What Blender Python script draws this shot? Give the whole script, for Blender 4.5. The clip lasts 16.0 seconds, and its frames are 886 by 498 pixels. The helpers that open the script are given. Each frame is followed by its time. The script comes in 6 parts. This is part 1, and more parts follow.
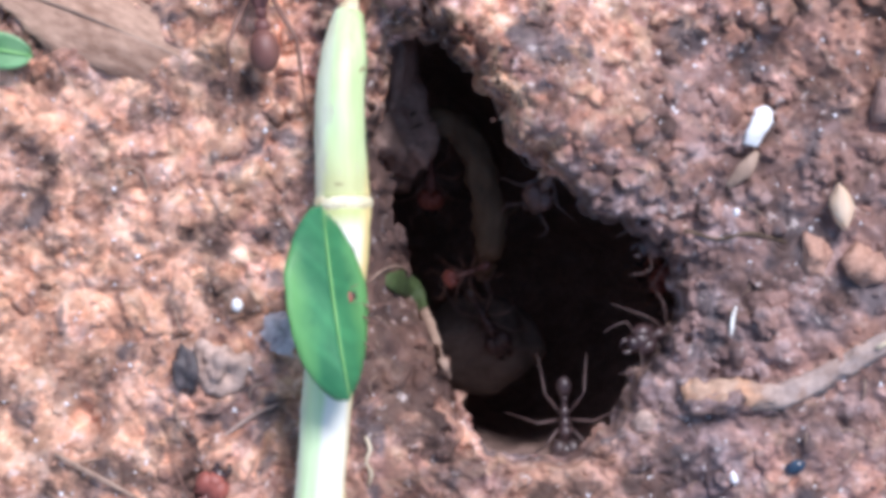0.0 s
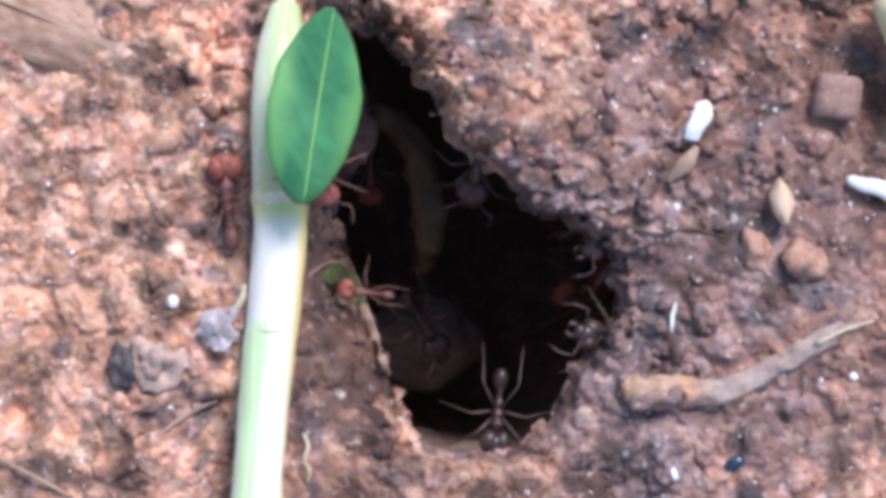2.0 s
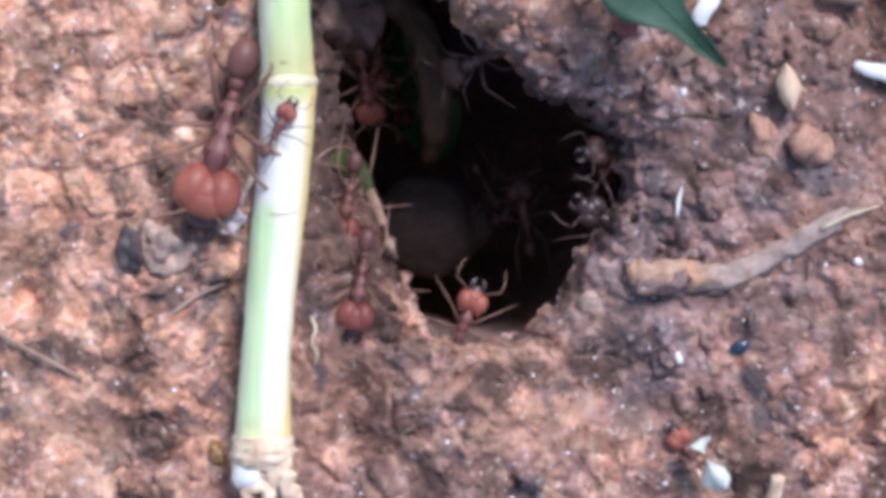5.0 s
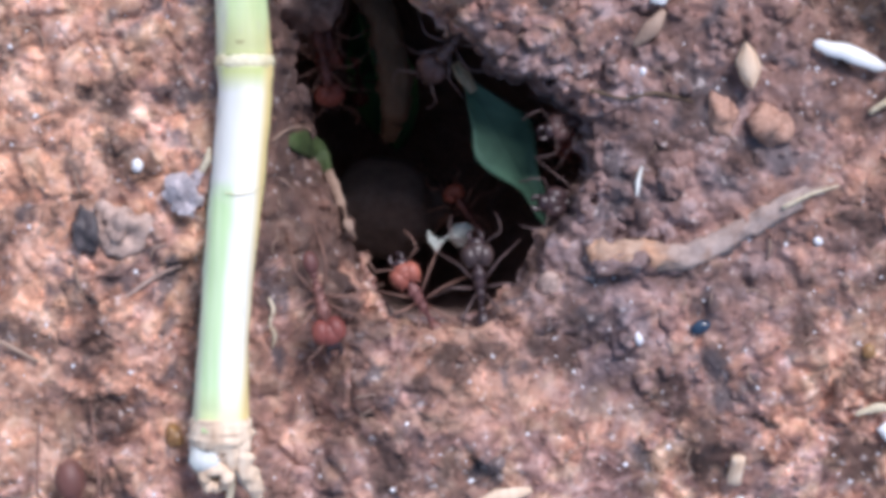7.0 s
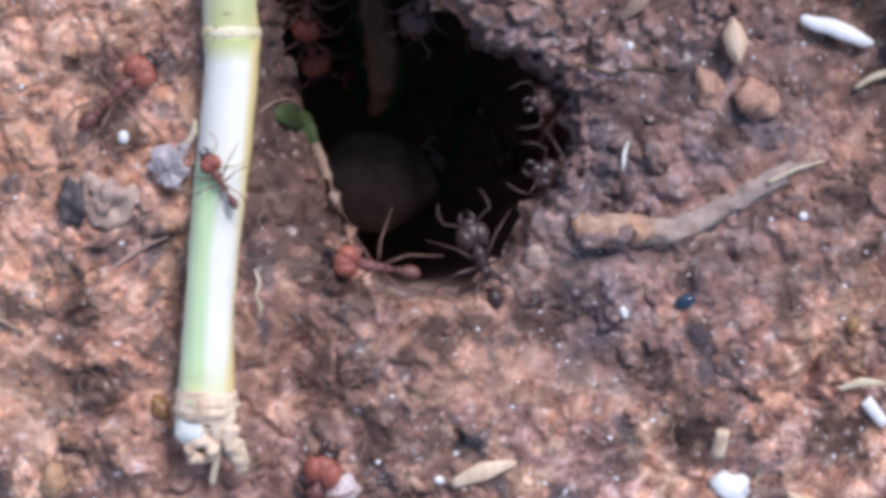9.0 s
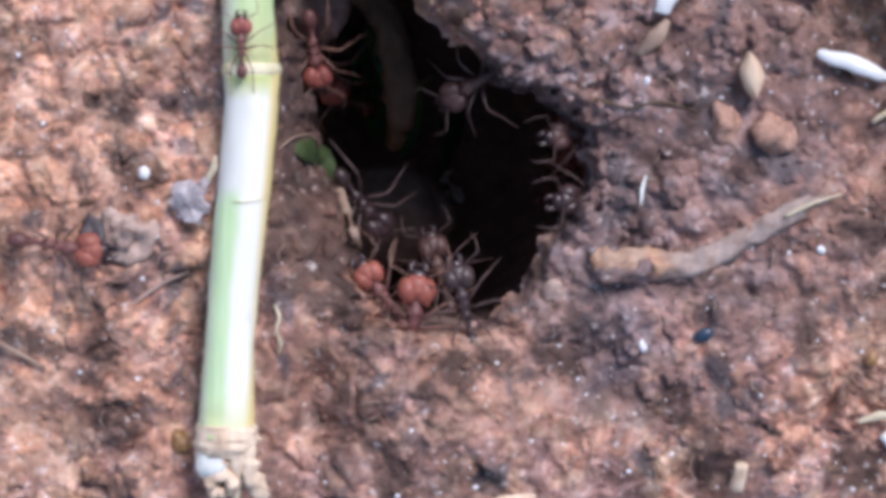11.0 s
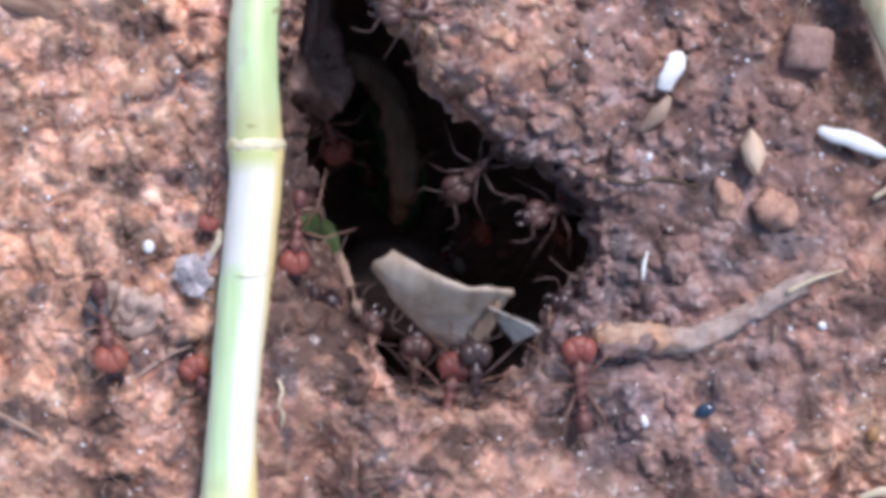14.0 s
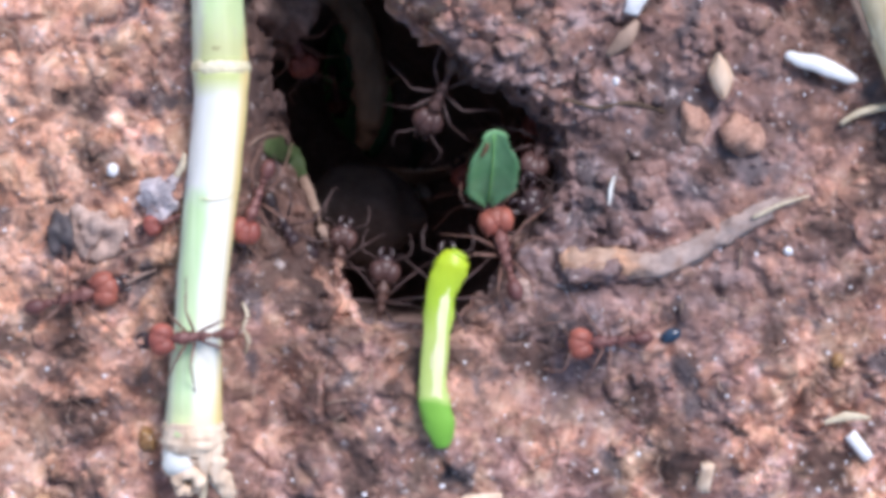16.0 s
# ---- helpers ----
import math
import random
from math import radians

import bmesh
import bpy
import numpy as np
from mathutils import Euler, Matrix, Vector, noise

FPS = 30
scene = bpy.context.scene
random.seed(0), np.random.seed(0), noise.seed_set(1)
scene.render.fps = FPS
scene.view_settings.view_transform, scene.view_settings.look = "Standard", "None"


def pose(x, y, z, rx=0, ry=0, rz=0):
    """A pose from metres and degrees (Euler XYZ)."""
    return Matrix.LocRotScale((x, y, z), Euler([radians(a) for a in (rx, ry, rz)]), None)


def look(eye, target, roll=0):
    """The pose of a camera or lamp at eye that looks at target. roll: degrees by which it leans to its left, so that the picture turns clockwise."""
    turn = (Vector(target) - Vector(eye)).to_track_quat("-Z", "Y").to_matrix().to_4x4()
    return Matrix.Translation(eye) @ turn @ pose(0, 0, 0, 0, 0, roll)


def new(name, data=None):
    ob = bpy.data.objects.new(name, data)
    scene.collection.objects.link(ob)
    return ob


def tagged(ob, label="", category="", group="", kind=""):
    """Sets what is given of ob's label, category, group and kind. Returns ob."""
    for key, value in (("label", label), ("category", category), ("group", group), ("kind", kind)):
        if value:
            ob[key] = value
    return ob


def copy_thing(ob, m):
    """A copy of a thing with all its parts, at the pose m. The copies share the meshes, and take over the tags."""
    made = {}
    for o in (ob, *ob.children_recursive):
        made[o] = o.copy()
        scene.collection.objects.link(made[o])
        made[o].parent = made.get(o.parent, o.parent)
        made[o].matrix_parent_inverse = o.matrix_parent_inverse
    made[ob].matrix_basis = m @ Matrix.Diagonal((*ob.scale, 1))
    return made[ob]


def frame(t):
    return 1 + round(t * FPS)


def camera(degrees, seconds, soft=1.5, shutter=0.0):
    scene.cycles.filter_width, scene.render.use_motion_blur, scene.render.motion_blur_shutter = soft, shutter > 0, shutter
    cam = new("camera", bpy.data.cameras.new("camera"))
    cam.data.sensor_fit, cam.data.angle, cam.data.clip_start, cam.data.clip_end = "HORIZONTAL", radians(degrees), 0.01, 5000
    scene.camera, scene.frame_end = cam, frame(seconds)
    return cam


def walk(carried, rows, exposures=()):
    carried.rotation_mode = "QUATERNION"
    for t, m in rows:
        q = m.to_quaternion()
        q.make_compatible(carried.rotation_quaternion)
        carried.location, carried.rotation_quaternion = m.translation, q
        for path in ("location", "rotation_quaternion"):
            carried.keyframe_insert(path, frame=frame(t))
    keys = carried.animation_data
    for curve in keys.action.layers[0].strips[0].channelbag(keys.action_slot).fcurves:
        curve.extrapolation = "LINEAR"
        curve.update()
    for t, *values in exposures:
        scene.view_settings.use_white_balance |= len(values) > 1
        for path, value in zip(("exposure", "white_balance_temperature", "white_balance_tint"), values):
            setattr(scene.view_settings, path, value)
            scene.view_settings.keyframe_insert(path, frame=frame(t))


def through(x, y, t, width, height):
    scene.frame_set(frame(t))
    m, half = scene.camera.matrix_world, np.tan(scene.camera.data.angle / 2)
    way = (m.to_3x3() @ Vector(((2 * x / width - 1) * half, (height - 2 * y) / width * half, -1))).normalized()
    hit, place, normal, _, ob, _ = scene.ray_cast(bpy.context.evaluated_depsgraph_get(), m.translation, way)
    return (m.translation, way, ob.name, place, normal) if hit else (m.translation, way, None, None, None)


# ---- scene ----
MM = 0.001


def at(x, y, z, rx=0, ry=0, rz=0):
    """A pose from millimetres and degrees."""
    return pose(x * MM, y * MM, z * MM, rx, ry, rz)


# ---- camera: held over the nest hole, looking down ----
cam = camera(24.0, 16.0, soft=4.9, shutter=0.35)
VIEW = [
    (0.0, -0.000, 0.000, 147.537, 0.000, 0.000, 0.000),
    (0.5, 0.139, -0.103, 147.230, -0.227, -0.306, 0.023),
    (1.0, 0.100, -0.046, 146.693, -0.100, -0.221, -0.160),
    (1.5, 0.458, 0.088, 146.097, 0.194, -1.008, -0.269),
    (2.0, 0.653, -0.047, 146.377, -0.103, -1.436, -0.061),
    (2.5, 0.905, -0.363, 146.654, -0.799, -1.990, 0.158),
    (3.0, 0.391, -0.819, 146.767, -1.802, -0.861, 0.401),
    (3.5, 0.277, -1.238, 146.578, -2.722, -0.610, 0.079),
    (4.0, 0.475, -1.335, 146.892, -2.935, -1.044, -0.198),
    (4.2, 0.517, -1.273, 146.947, -2.799, -1.137, -0.156),
    (6.3, 0.887, -1.323, 147.009, -2.909, -1.951, 0.368),
    (6.5, 1.039, -1.345, 146.239, -2.958, -2.285, 0.091),
    (7.0, 1.020, -1.488, 146.081, -3.272, -2.242, -0.004),
    (7.5, 1.002, -1.956, 146.246, -4.296, -2.204, -0.073),
    (8.0, 0.891, -2.267, 146.395, -4.976, -1.960, 0.013),
    (8.5, 0.766, -2.141, 146.402, -4.702, -1.684, 0.236),
    (9.0, 1.161, -1.778, 146.312, -3.906, -2.554, 0.289),
    (9.2, 1.324, -1.672, 146.517, -3.675, -2.910, 0.160),
    (11.3, 0.746, -1.385, 147.138, -3.045, -1.640, 0.096),
    (11.5, 0.587, -1.370, 147.589, -3.011, -1.291, 0.194),
    (12.0, 0.540, -1.334, 147.695, -2.934, -1.187, 0.195),
    (12.5, 0.556, -1.312, 148.046, -2.885, -1.224, 0.253),
    (13.0, 0.648, -1.013, 147.854, -2.227, -1.426, 0.332),
    (13.5, 0.808, -0.640, 148.026, -1.408, -1.778, 0.382),
    (14.0, 0.924, -0.607, 147.542, -1.335, -2.032, 0.315),
    (14.5, 1.324, -0.759, 147.480, -1.669, -2.911, 0.189),
    (15.0, 1.490, -1.032, 147.638, -2.269, -3.275, 0.306),
    (15.5, 1.525, -1.360, 147.418, -2.991, -3.352, 0.276),
    (16.0, 1.287, -1.416, 147.095, -3.113, -2.830, 0.498),
]
EXPOSURES = [(0.0, 0.64), (2.0, 0.58), (3.5, 0.45), (7.0, 0.40), (8.5, 0.23), (9.2, 0.21), (12.0, 0.32), (13.5, 0.39), (16.0, 0.48)]
walk(cam, [(t, at(x, y, z, rx, ry, rz)) for t, x, y, z, rx, ry, rz in VIEW], EXPOSURES)

# ---- light: open sky and a veiled sun from the far right ----
SUN_HEIGHT, SUN_TURN = 50.0, 27.0
world = bpy.data.worlds.new("sky")
scene.world = world
world.use_nodes = True
wn = world.node_tree.nodes
sky = wn.new("ShaderNodeTexSky")
sky.sky_type = "NISHITA"
sky.sun_disc = False
sky.sun_elevation = radians(SUN_HEIGHT)
sky.sun_rotation = radians(SUN_TURN)
world.node_tree.links.new(sky.outputs[0], wn["Background"].inputs[0])
wn["Background"].inputs[1].default_value = 0.128
sun = new("sun", bpy.data.lights.new("sun", "SUN"))
sun.data.energy, sun.data.angle, sun.data.color = 2.55, radians(20), (0.975, 0.938, 1.03)
sun_way = Vector((math.sin(radians(SUN_TURN)) * math.cos(radians(SUN_HEIGHT)),
                  math.cos(radians(SUN_TURN)) * math.cos(radians(SUN_HEIGHT)), math.sin(radians(SUN_HEIGHT))))
sun.matrix_world = look(sun_way, (0, 0, 0))


# ---- materials ----
class Nodes:
    """Short writing for node trees."""

    def __init__(self, name):
        self.mat = bpy.data.materials.new(name)
        self.mat.use_nodes = True
        self.tree = self.mat.node_tree
        self.shader = self.tree.nodes["Principled BSDF"]
        self.coords = self.tree.nodes.new("ShaderNodeTexCoord").outputs["Object"]

    def link(self, a, b):
        self.tree.links.new(a, b)

    def noise(self, scale, detail=5.0, rough=0.6, stretch=None, warp=0.0):
        n = self.tree.nodes.new("ShaderNodeTexNoise")
        n.inputs["Scale"].default_value = scale
        n.inputs["Detail"].default_value = detail
        n.inputs["Roughness"].default_value = rough
        n.inputs["Distortion"].default_value = warp
        src = self.coords
        if stretch:
            m = self.tree.nodes.new("ShaderNodeMapping")
            m.inputs["Scale"].default_value = stretch
            self.link(src, m.inputs["Vector"])
            src = m.outputs[0]
        self.link(src, n.inputs["Vector"])
        return n.outputs["Fac"]

    def cells(self, scale):
        n = self.tree.nodes.new("ShaderNodeTexVoronoi")
        n.inputs["Scale"].default_value = scale
        self.link(self.coords, n.inputs["Vector"])
        return n.outputs

    def ramp(self, fac, *stops):
        n = self.tree.nodes.new("ShaderNodeValToRGB")
        while len(n.color_ramp.elements) < len(stops):
            n.color_ramp.elements.new(0.5)
        for e, (p, c) in zip(n.color_ramp.elements, stops):
            e.position = p
            e.color = (*c, 1) if len(c) == 3 else c
        self.link(fac, n.inputs[0])
        return n.outputs[0]

    def grey(self, fac, lo, hi, a=0.0, b=1.0):
        n = self.tree.nodes.new("ShaderNodeMapRange")
        n.inputs[1].default_value, n.inputs[2].default_value = lo, hi
        n.inputs[3].default_value, n.inputs[4].default_value = a, b
        self.link(fac, n.inputs[0])
        return n.outputs[0]

    def mix(self, fac, a, b, how="MIX"):
        n = self.tree.nodes.new("ShaderNodeMix")
        n.data_type = "RGBA"
        n.blend_type = how
        for s, v in ((n.inputs[0], fac), (n.inputs[6], a), (n.inputs[7], b)):
            if isinstance(v, (int, float)):
                s.default_value = v
            elif isinstance(v, tuple):
                s.default_value = (*v, 1)
            else:
                self.link(v, s)
        return n.outputs[2]

    def axis(self, k):
        n = self.tree.nodes.new("ShaderNodeSeparateXYZ")
        self.link(self.coords, n.inputs[0])
        return n.outputs[k]

    def random(self):
        return self.tree.nodes.new("ShaderNodeObjectInfo").outputs["Random"]

    def island(self):
        return self.tree.nodes.new("ShaderNodeNewGeometry").outputs["Random Per Island"]

    def bump(self, fac, strength, distance):
        n = self.tree.nodes.new("ShaderNodeBump")
        n.inputs["Strength"].default_value = strength
        n.inputs["Distance"].default_value = distance
        self.link(fac, n.inputs["Height"])
        self.link(n.outputs[0], self.shader.inputs["Normal"])

    def done(self, color, rough=0.6, spec=0.4, through=0.0):
        s = self.shader
        if isinstance(color, tuple):
            s.inputs["Base Color"].default_value = (*color, 1)
        else:
            self.link(color, s.inputs["Base Color"])
        if isinstance(rough, (int, float)):
            s.inputs["Roughness"].default_value = rough
        else:
            self.link(rough, s.inputs["Roughness"])
        s.inputs["Specular IOR Level"].default_value = spec
        if through:
            t = self.tree.nodes.new("ShaderNodeBsdfTranslucent")
            if isinstance(color, tuple):
                t.inputs[0].default_value = (*color, 1)
            else:
                self.link(color, t.inputs[0])
            m = self.tree.nodes.new("ShaderNodeMixShader")
            m.inputs[0].default_value = through
            self.link(s.outputs[0], m.inputs[1])
            self.link(t.outputs[0], m.inputs[2])
            self.link(m.outputs[0], self.tree.nodes["Material Output"].inputs[0])
        return self.mat


def soil_material(name, per_piece=""):
    """Crumbly earth in many tones: salmon and iron-red crumbs, tan and pale bits, blue-grey patches and a slope
    darkened by colour.
    """
    n = Nodes(name)
    if per_piece:
        n.coords = n.tree.nodes.new("ShaderNodeNewGeometry").outputs["Position"]
    fine = n.noise(800, 4.5, 0.6, warp=0.6)
    salmon = n.ramp(fine, (0.30, (0.19, 0.084, 0.058)), (0.43, (0.43, 0.205, 0.138)), (0.57, (0.65, 0.36, 0.25)), (0.70, (0.84, 0.58, 0.45)))
    tan = n.ramp(fine, (0.30, (0.19, 0.105, 0.066)), (0.45, (0.43, 0.26, 0.165)), (0.57, (0.65, 0.43, 0.295)), (0.70, (0.84, 0.65, 0.50)))
    rose = n.ramp(fine, (0.32, (0.085, 0.042, 0.038)), (0.45, (0.31, 0.162, 0.138)), (0.58, (0.52, 0.325, 0.29)), (0.70, (0.76, 0.59, 0.55)))
    color = n.mix(n.grey(n.noise(260, 4, 0.6, None, 0.8), 0.47, 0.58), salmon, tan)
    color = n.mix(n.grey(n.noise(190, 5, 0.65, (1, 1.3, 1), 0.8), 0.48, 0.60), color, rose)
    dust = n.ramp(n.noise(760, 5, 0.6), (0.32, (0.078, 0.061, 0.068)), (0.53, (0.20, 0.152, 0.158)), (0.74, (0.46, 0.375, 0.39)))
    # a greyer, moister patch of ground beside the hole
    reach = n.tree.nodes.new("ShaderNodeVectorMath")
    reach.operation = "DISTANCE"
    n.link(n.coords, reach.inputs[0])
    reach.inputs[1].default_value = (0.0200, -0.0035, 0.0)
    drift = n.grey(reach.outputs["Value"], 0.021, 0.004)
    patch = n.noise(130, 5, 0.65, None, 0.5)
    n_add = n.tree.nodes.new("ShaderNodeMath")
    n_add.operation = "MULTIPLY_ADD"
    n.link(drift, n_add.inputs[0])
    n_add.inputs[1].default_value = 0.31
    n.link(patch, n_add.inputs[2])
    color = n.mix(n.grey(n_add.outputs[0], 0.52, 0.76), color, dust)
    # dusty lilac bloom on that patch
    bloom = n.tree.nodes.new("ShaderNodeMath")
    bloom.operation = "MULTIPLY"
    n.link(n.grey(n.noise(400, 4, 0.6, None, 0.4), 0.54, 0.64, 0.0, 0.8), bloom.inputs[0])
    n.link(drift, bloom.inputs[1])
    color = n.mix(bloom.outputs[0], color, (0.56, 0.49, 0.52))
    # dry, paler ground on the far side of the stem
    far = n.tree.nodes.new("ShaderNodeVectorMath")
    far.operation = "DISTANCE"
    n.link(n.coords, far.inputs[0])
    far.inputs[1].default_value = (-0.031, -0.006, 0.0)
    color = n.mix(n.grey(far.outputs["Value"], 0.034, 0.010, 0.0, 0.52), color, n.ramp(n.noise(650, 5, 0.65, None, 0.5), (0.32, (0.40, 0.175, 0.105)), (0.47, (0.68, 0.355, 0.22)), (0.58, (0.86, 0.52, 0.36)), (0.70, (0.93, 0.70, 0.55))))
    # moist red-brown ground in front of the hole
    moist = n.tree.nodes.new("ShaderNodeVectorMath")
    moist.operation = "DISTANCE"
    n.link(n.coords, moist.inputs[0])
    moist.inputs[1].default_value = (-0.001, -0.029, 0.0)
    color = n.mix(n.grey(moist.outputs["Value"], 0.024, 0.009, 0.0, 0.58), color, n.mix(n.noise(420, 5, 0.65), (0.12, 0.061, 0.050), (0.42, 0.262, 0.22)))
    ruddy = n.tree.nodes.new("ShaderNodeVectorMath")
    ruddy.operation = "DISTANCE"
    n.link(n.coords, ruddy.inputs[0])
    ruddy.inputs[1].default_value = (0.034, 0.005, 0.0)
    color = n.mix(n.grey(ruddy.outputs["Value"], 0.034, 0.013, 0.0, 0.62), color, n.mix(n.noise(420, 5, 0.65, None, 0.3), (0.12, 0.056, 0.043), (0.45, 0.255, 0.195)))
    warm = n.tree.nodes.new("ShaderNodeVectorMath")
    warm.operation = "DISTANCE"
    n.link(n.coords, warm.inputs[0])
    warm.inputs[1].default_value = (0.0100, -0.0182, 0.001)
    color = n.mix(n.grey(warm.outputs["Value"], 0.0060, 0.0020, 0.0, 0.45), color, n.mix(n.noise(500, 5, 0.65), (0.42, 0.19, 0.11), (0.80, 0.45, 0.30)))
    slate = n.grey(n.noise(210, 5, 0.6, None, 0.4), 0.555, 0.64, 0.0, 0.85)
    color = n.mix(slate, color, (0.105, 0.090, 0.098))
    # dark trodden earth along the near side of the hole, its shade painted in
    dim = n.tree.nodes.new("ShaderNodeVectorMath")
    dim.operation = "DISTANCE"
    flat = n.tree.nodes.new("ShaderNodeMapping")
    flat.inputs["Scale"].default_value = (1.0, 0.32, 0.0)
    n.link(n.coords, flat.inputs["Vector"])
    n.link(flat.outputs[0], dim.inputs[0])
    dim.inputs[1].default_value = (-0.0020, -0.0002, 0.0)
    dim_mottle = n.tree.nodes.new("ShaderNodeMath")
    dim_mottle.operation = "MULTIPLY_ADD"
    n.link(n.grey(dim.outputs["Value"], 0.0070, 0.0020), dim_mottle.inputs[0])
    dim_mottle.inputs[1].default_value = 0.31
    n.link(n.noise(150, 5, 0.65), dim_mottle.inputs[2])
    humus_shade = n.grey(dim_mottle.outputs[0], 0.525, 0.63, 0.0, 0.9)
    color = n.mix(humus_shade, color, (0.085, 0.050, 0.042))
    # each crumb of its own tone, from humus-dark over red to dusty pale
    bend = n.tree.nodes.new("ShaderNodeTexNoise")
    bend.inputs["Scale"].default_value = 900
    n.link(n.coords, bend.inputs["Vector"])
    shift = n.tree.nodes.new("ShaderNodeVectorMath")
    shift.operation = "MULTIPLY_ADD"
    n.link(bend.outputs["Color"], shift.inputs[0])
    shift.inputs[1].default_value = (0.0011, 0.0011, 0.0011)
    n.link(n.coords, shift.inputs[2])
    for scale, stops in ((430, ((0.0, (0.52, 0.51, 0.53)), (0.3, (0.86, 0.86, 0.87)), (0.7, (1.12, 1.11, 1.11)), (1.0, (1.42, 1.41, 1.40)))),
                         (1050, ((0.0, (0.76, 0.75, 0.76)), (0.4, (0.99, 0.99, 0.99)), (0.8, (1.07, 1.06, 1.06)), (1.0, (1.36, 1.36, 1.36))))):
        crumb = n.tree.nodes.new("ShaderNodeTexVoronoi")
        crumb.inputs["Scale"].default_value = scale
        n.link(shift.outputs[0], crumb.inputs["Vector"])
        one = n.tree.nodes.new("ShaderNodeSeparateColor")
        n.link(crumb.outputs["Color"], one.inputs[0])
        color = n.mix(0.85, color, n.ramp(one.outputs[0], *stops), "MULTIPLY")
    if per_piece:
        tone = n.island() if per_piece == "island" else n.random()
        color = n.mix(0.6, color, n.ramp(tone, (0.0, (0.75, 0.72, 0.72)), (0.35, (0.95, 0.92, 0.9)), (0.7, (1.08, 1.03, 1.0)),
                                         (1.0, (1.3, 1.2, 1.12))), "MULTIPLY")
    glint = n.cells(1300)
    pick = n.grey(n.noise(1100, 2, 0.5), 0.64, 0.74, 0.0, 0.55)
    color = n.mix(pick, color, (0.76, 0.66, 0.63))
    n.bump(n.noise(1900, 4, 0.7), 0.32, 0.00012)
    rough = n.grey(glint["Distance"], 0.0, 0.45, 0.34, 0.85)
    return n.done(color, rough, 0.38)


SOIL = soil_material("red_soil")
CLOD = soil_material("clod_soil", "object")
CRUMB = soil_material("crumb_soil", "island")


def plain_material(name, a, b, scale=400, rough=0.5, spec=0.4, through=0.0, bump=0.0, stretch=None):
    """Two tones in fine and coarse grain, with slight relief."""
    n = Nodes(name)
    f = n.mix(0.5, n.noise(scale, 5, 0.6, stretch), n.noise(scale * 5, 3, 0.6, stretch))
    color = n.ramp(f, (0.36, a), (0.64, b))
    if bump:
        n.bump(n.noise(scale * 4, 4, 0.6, stretch), bump, 0.00015)
    return n.done(color, rough, spec, through)


DAMP_SOIL = plain_material("damp_soil", (0.19, 0.130, 0.112), (0.45, 0.305, 0.26), 420, 0.8, 0.3, 0, 0.9)


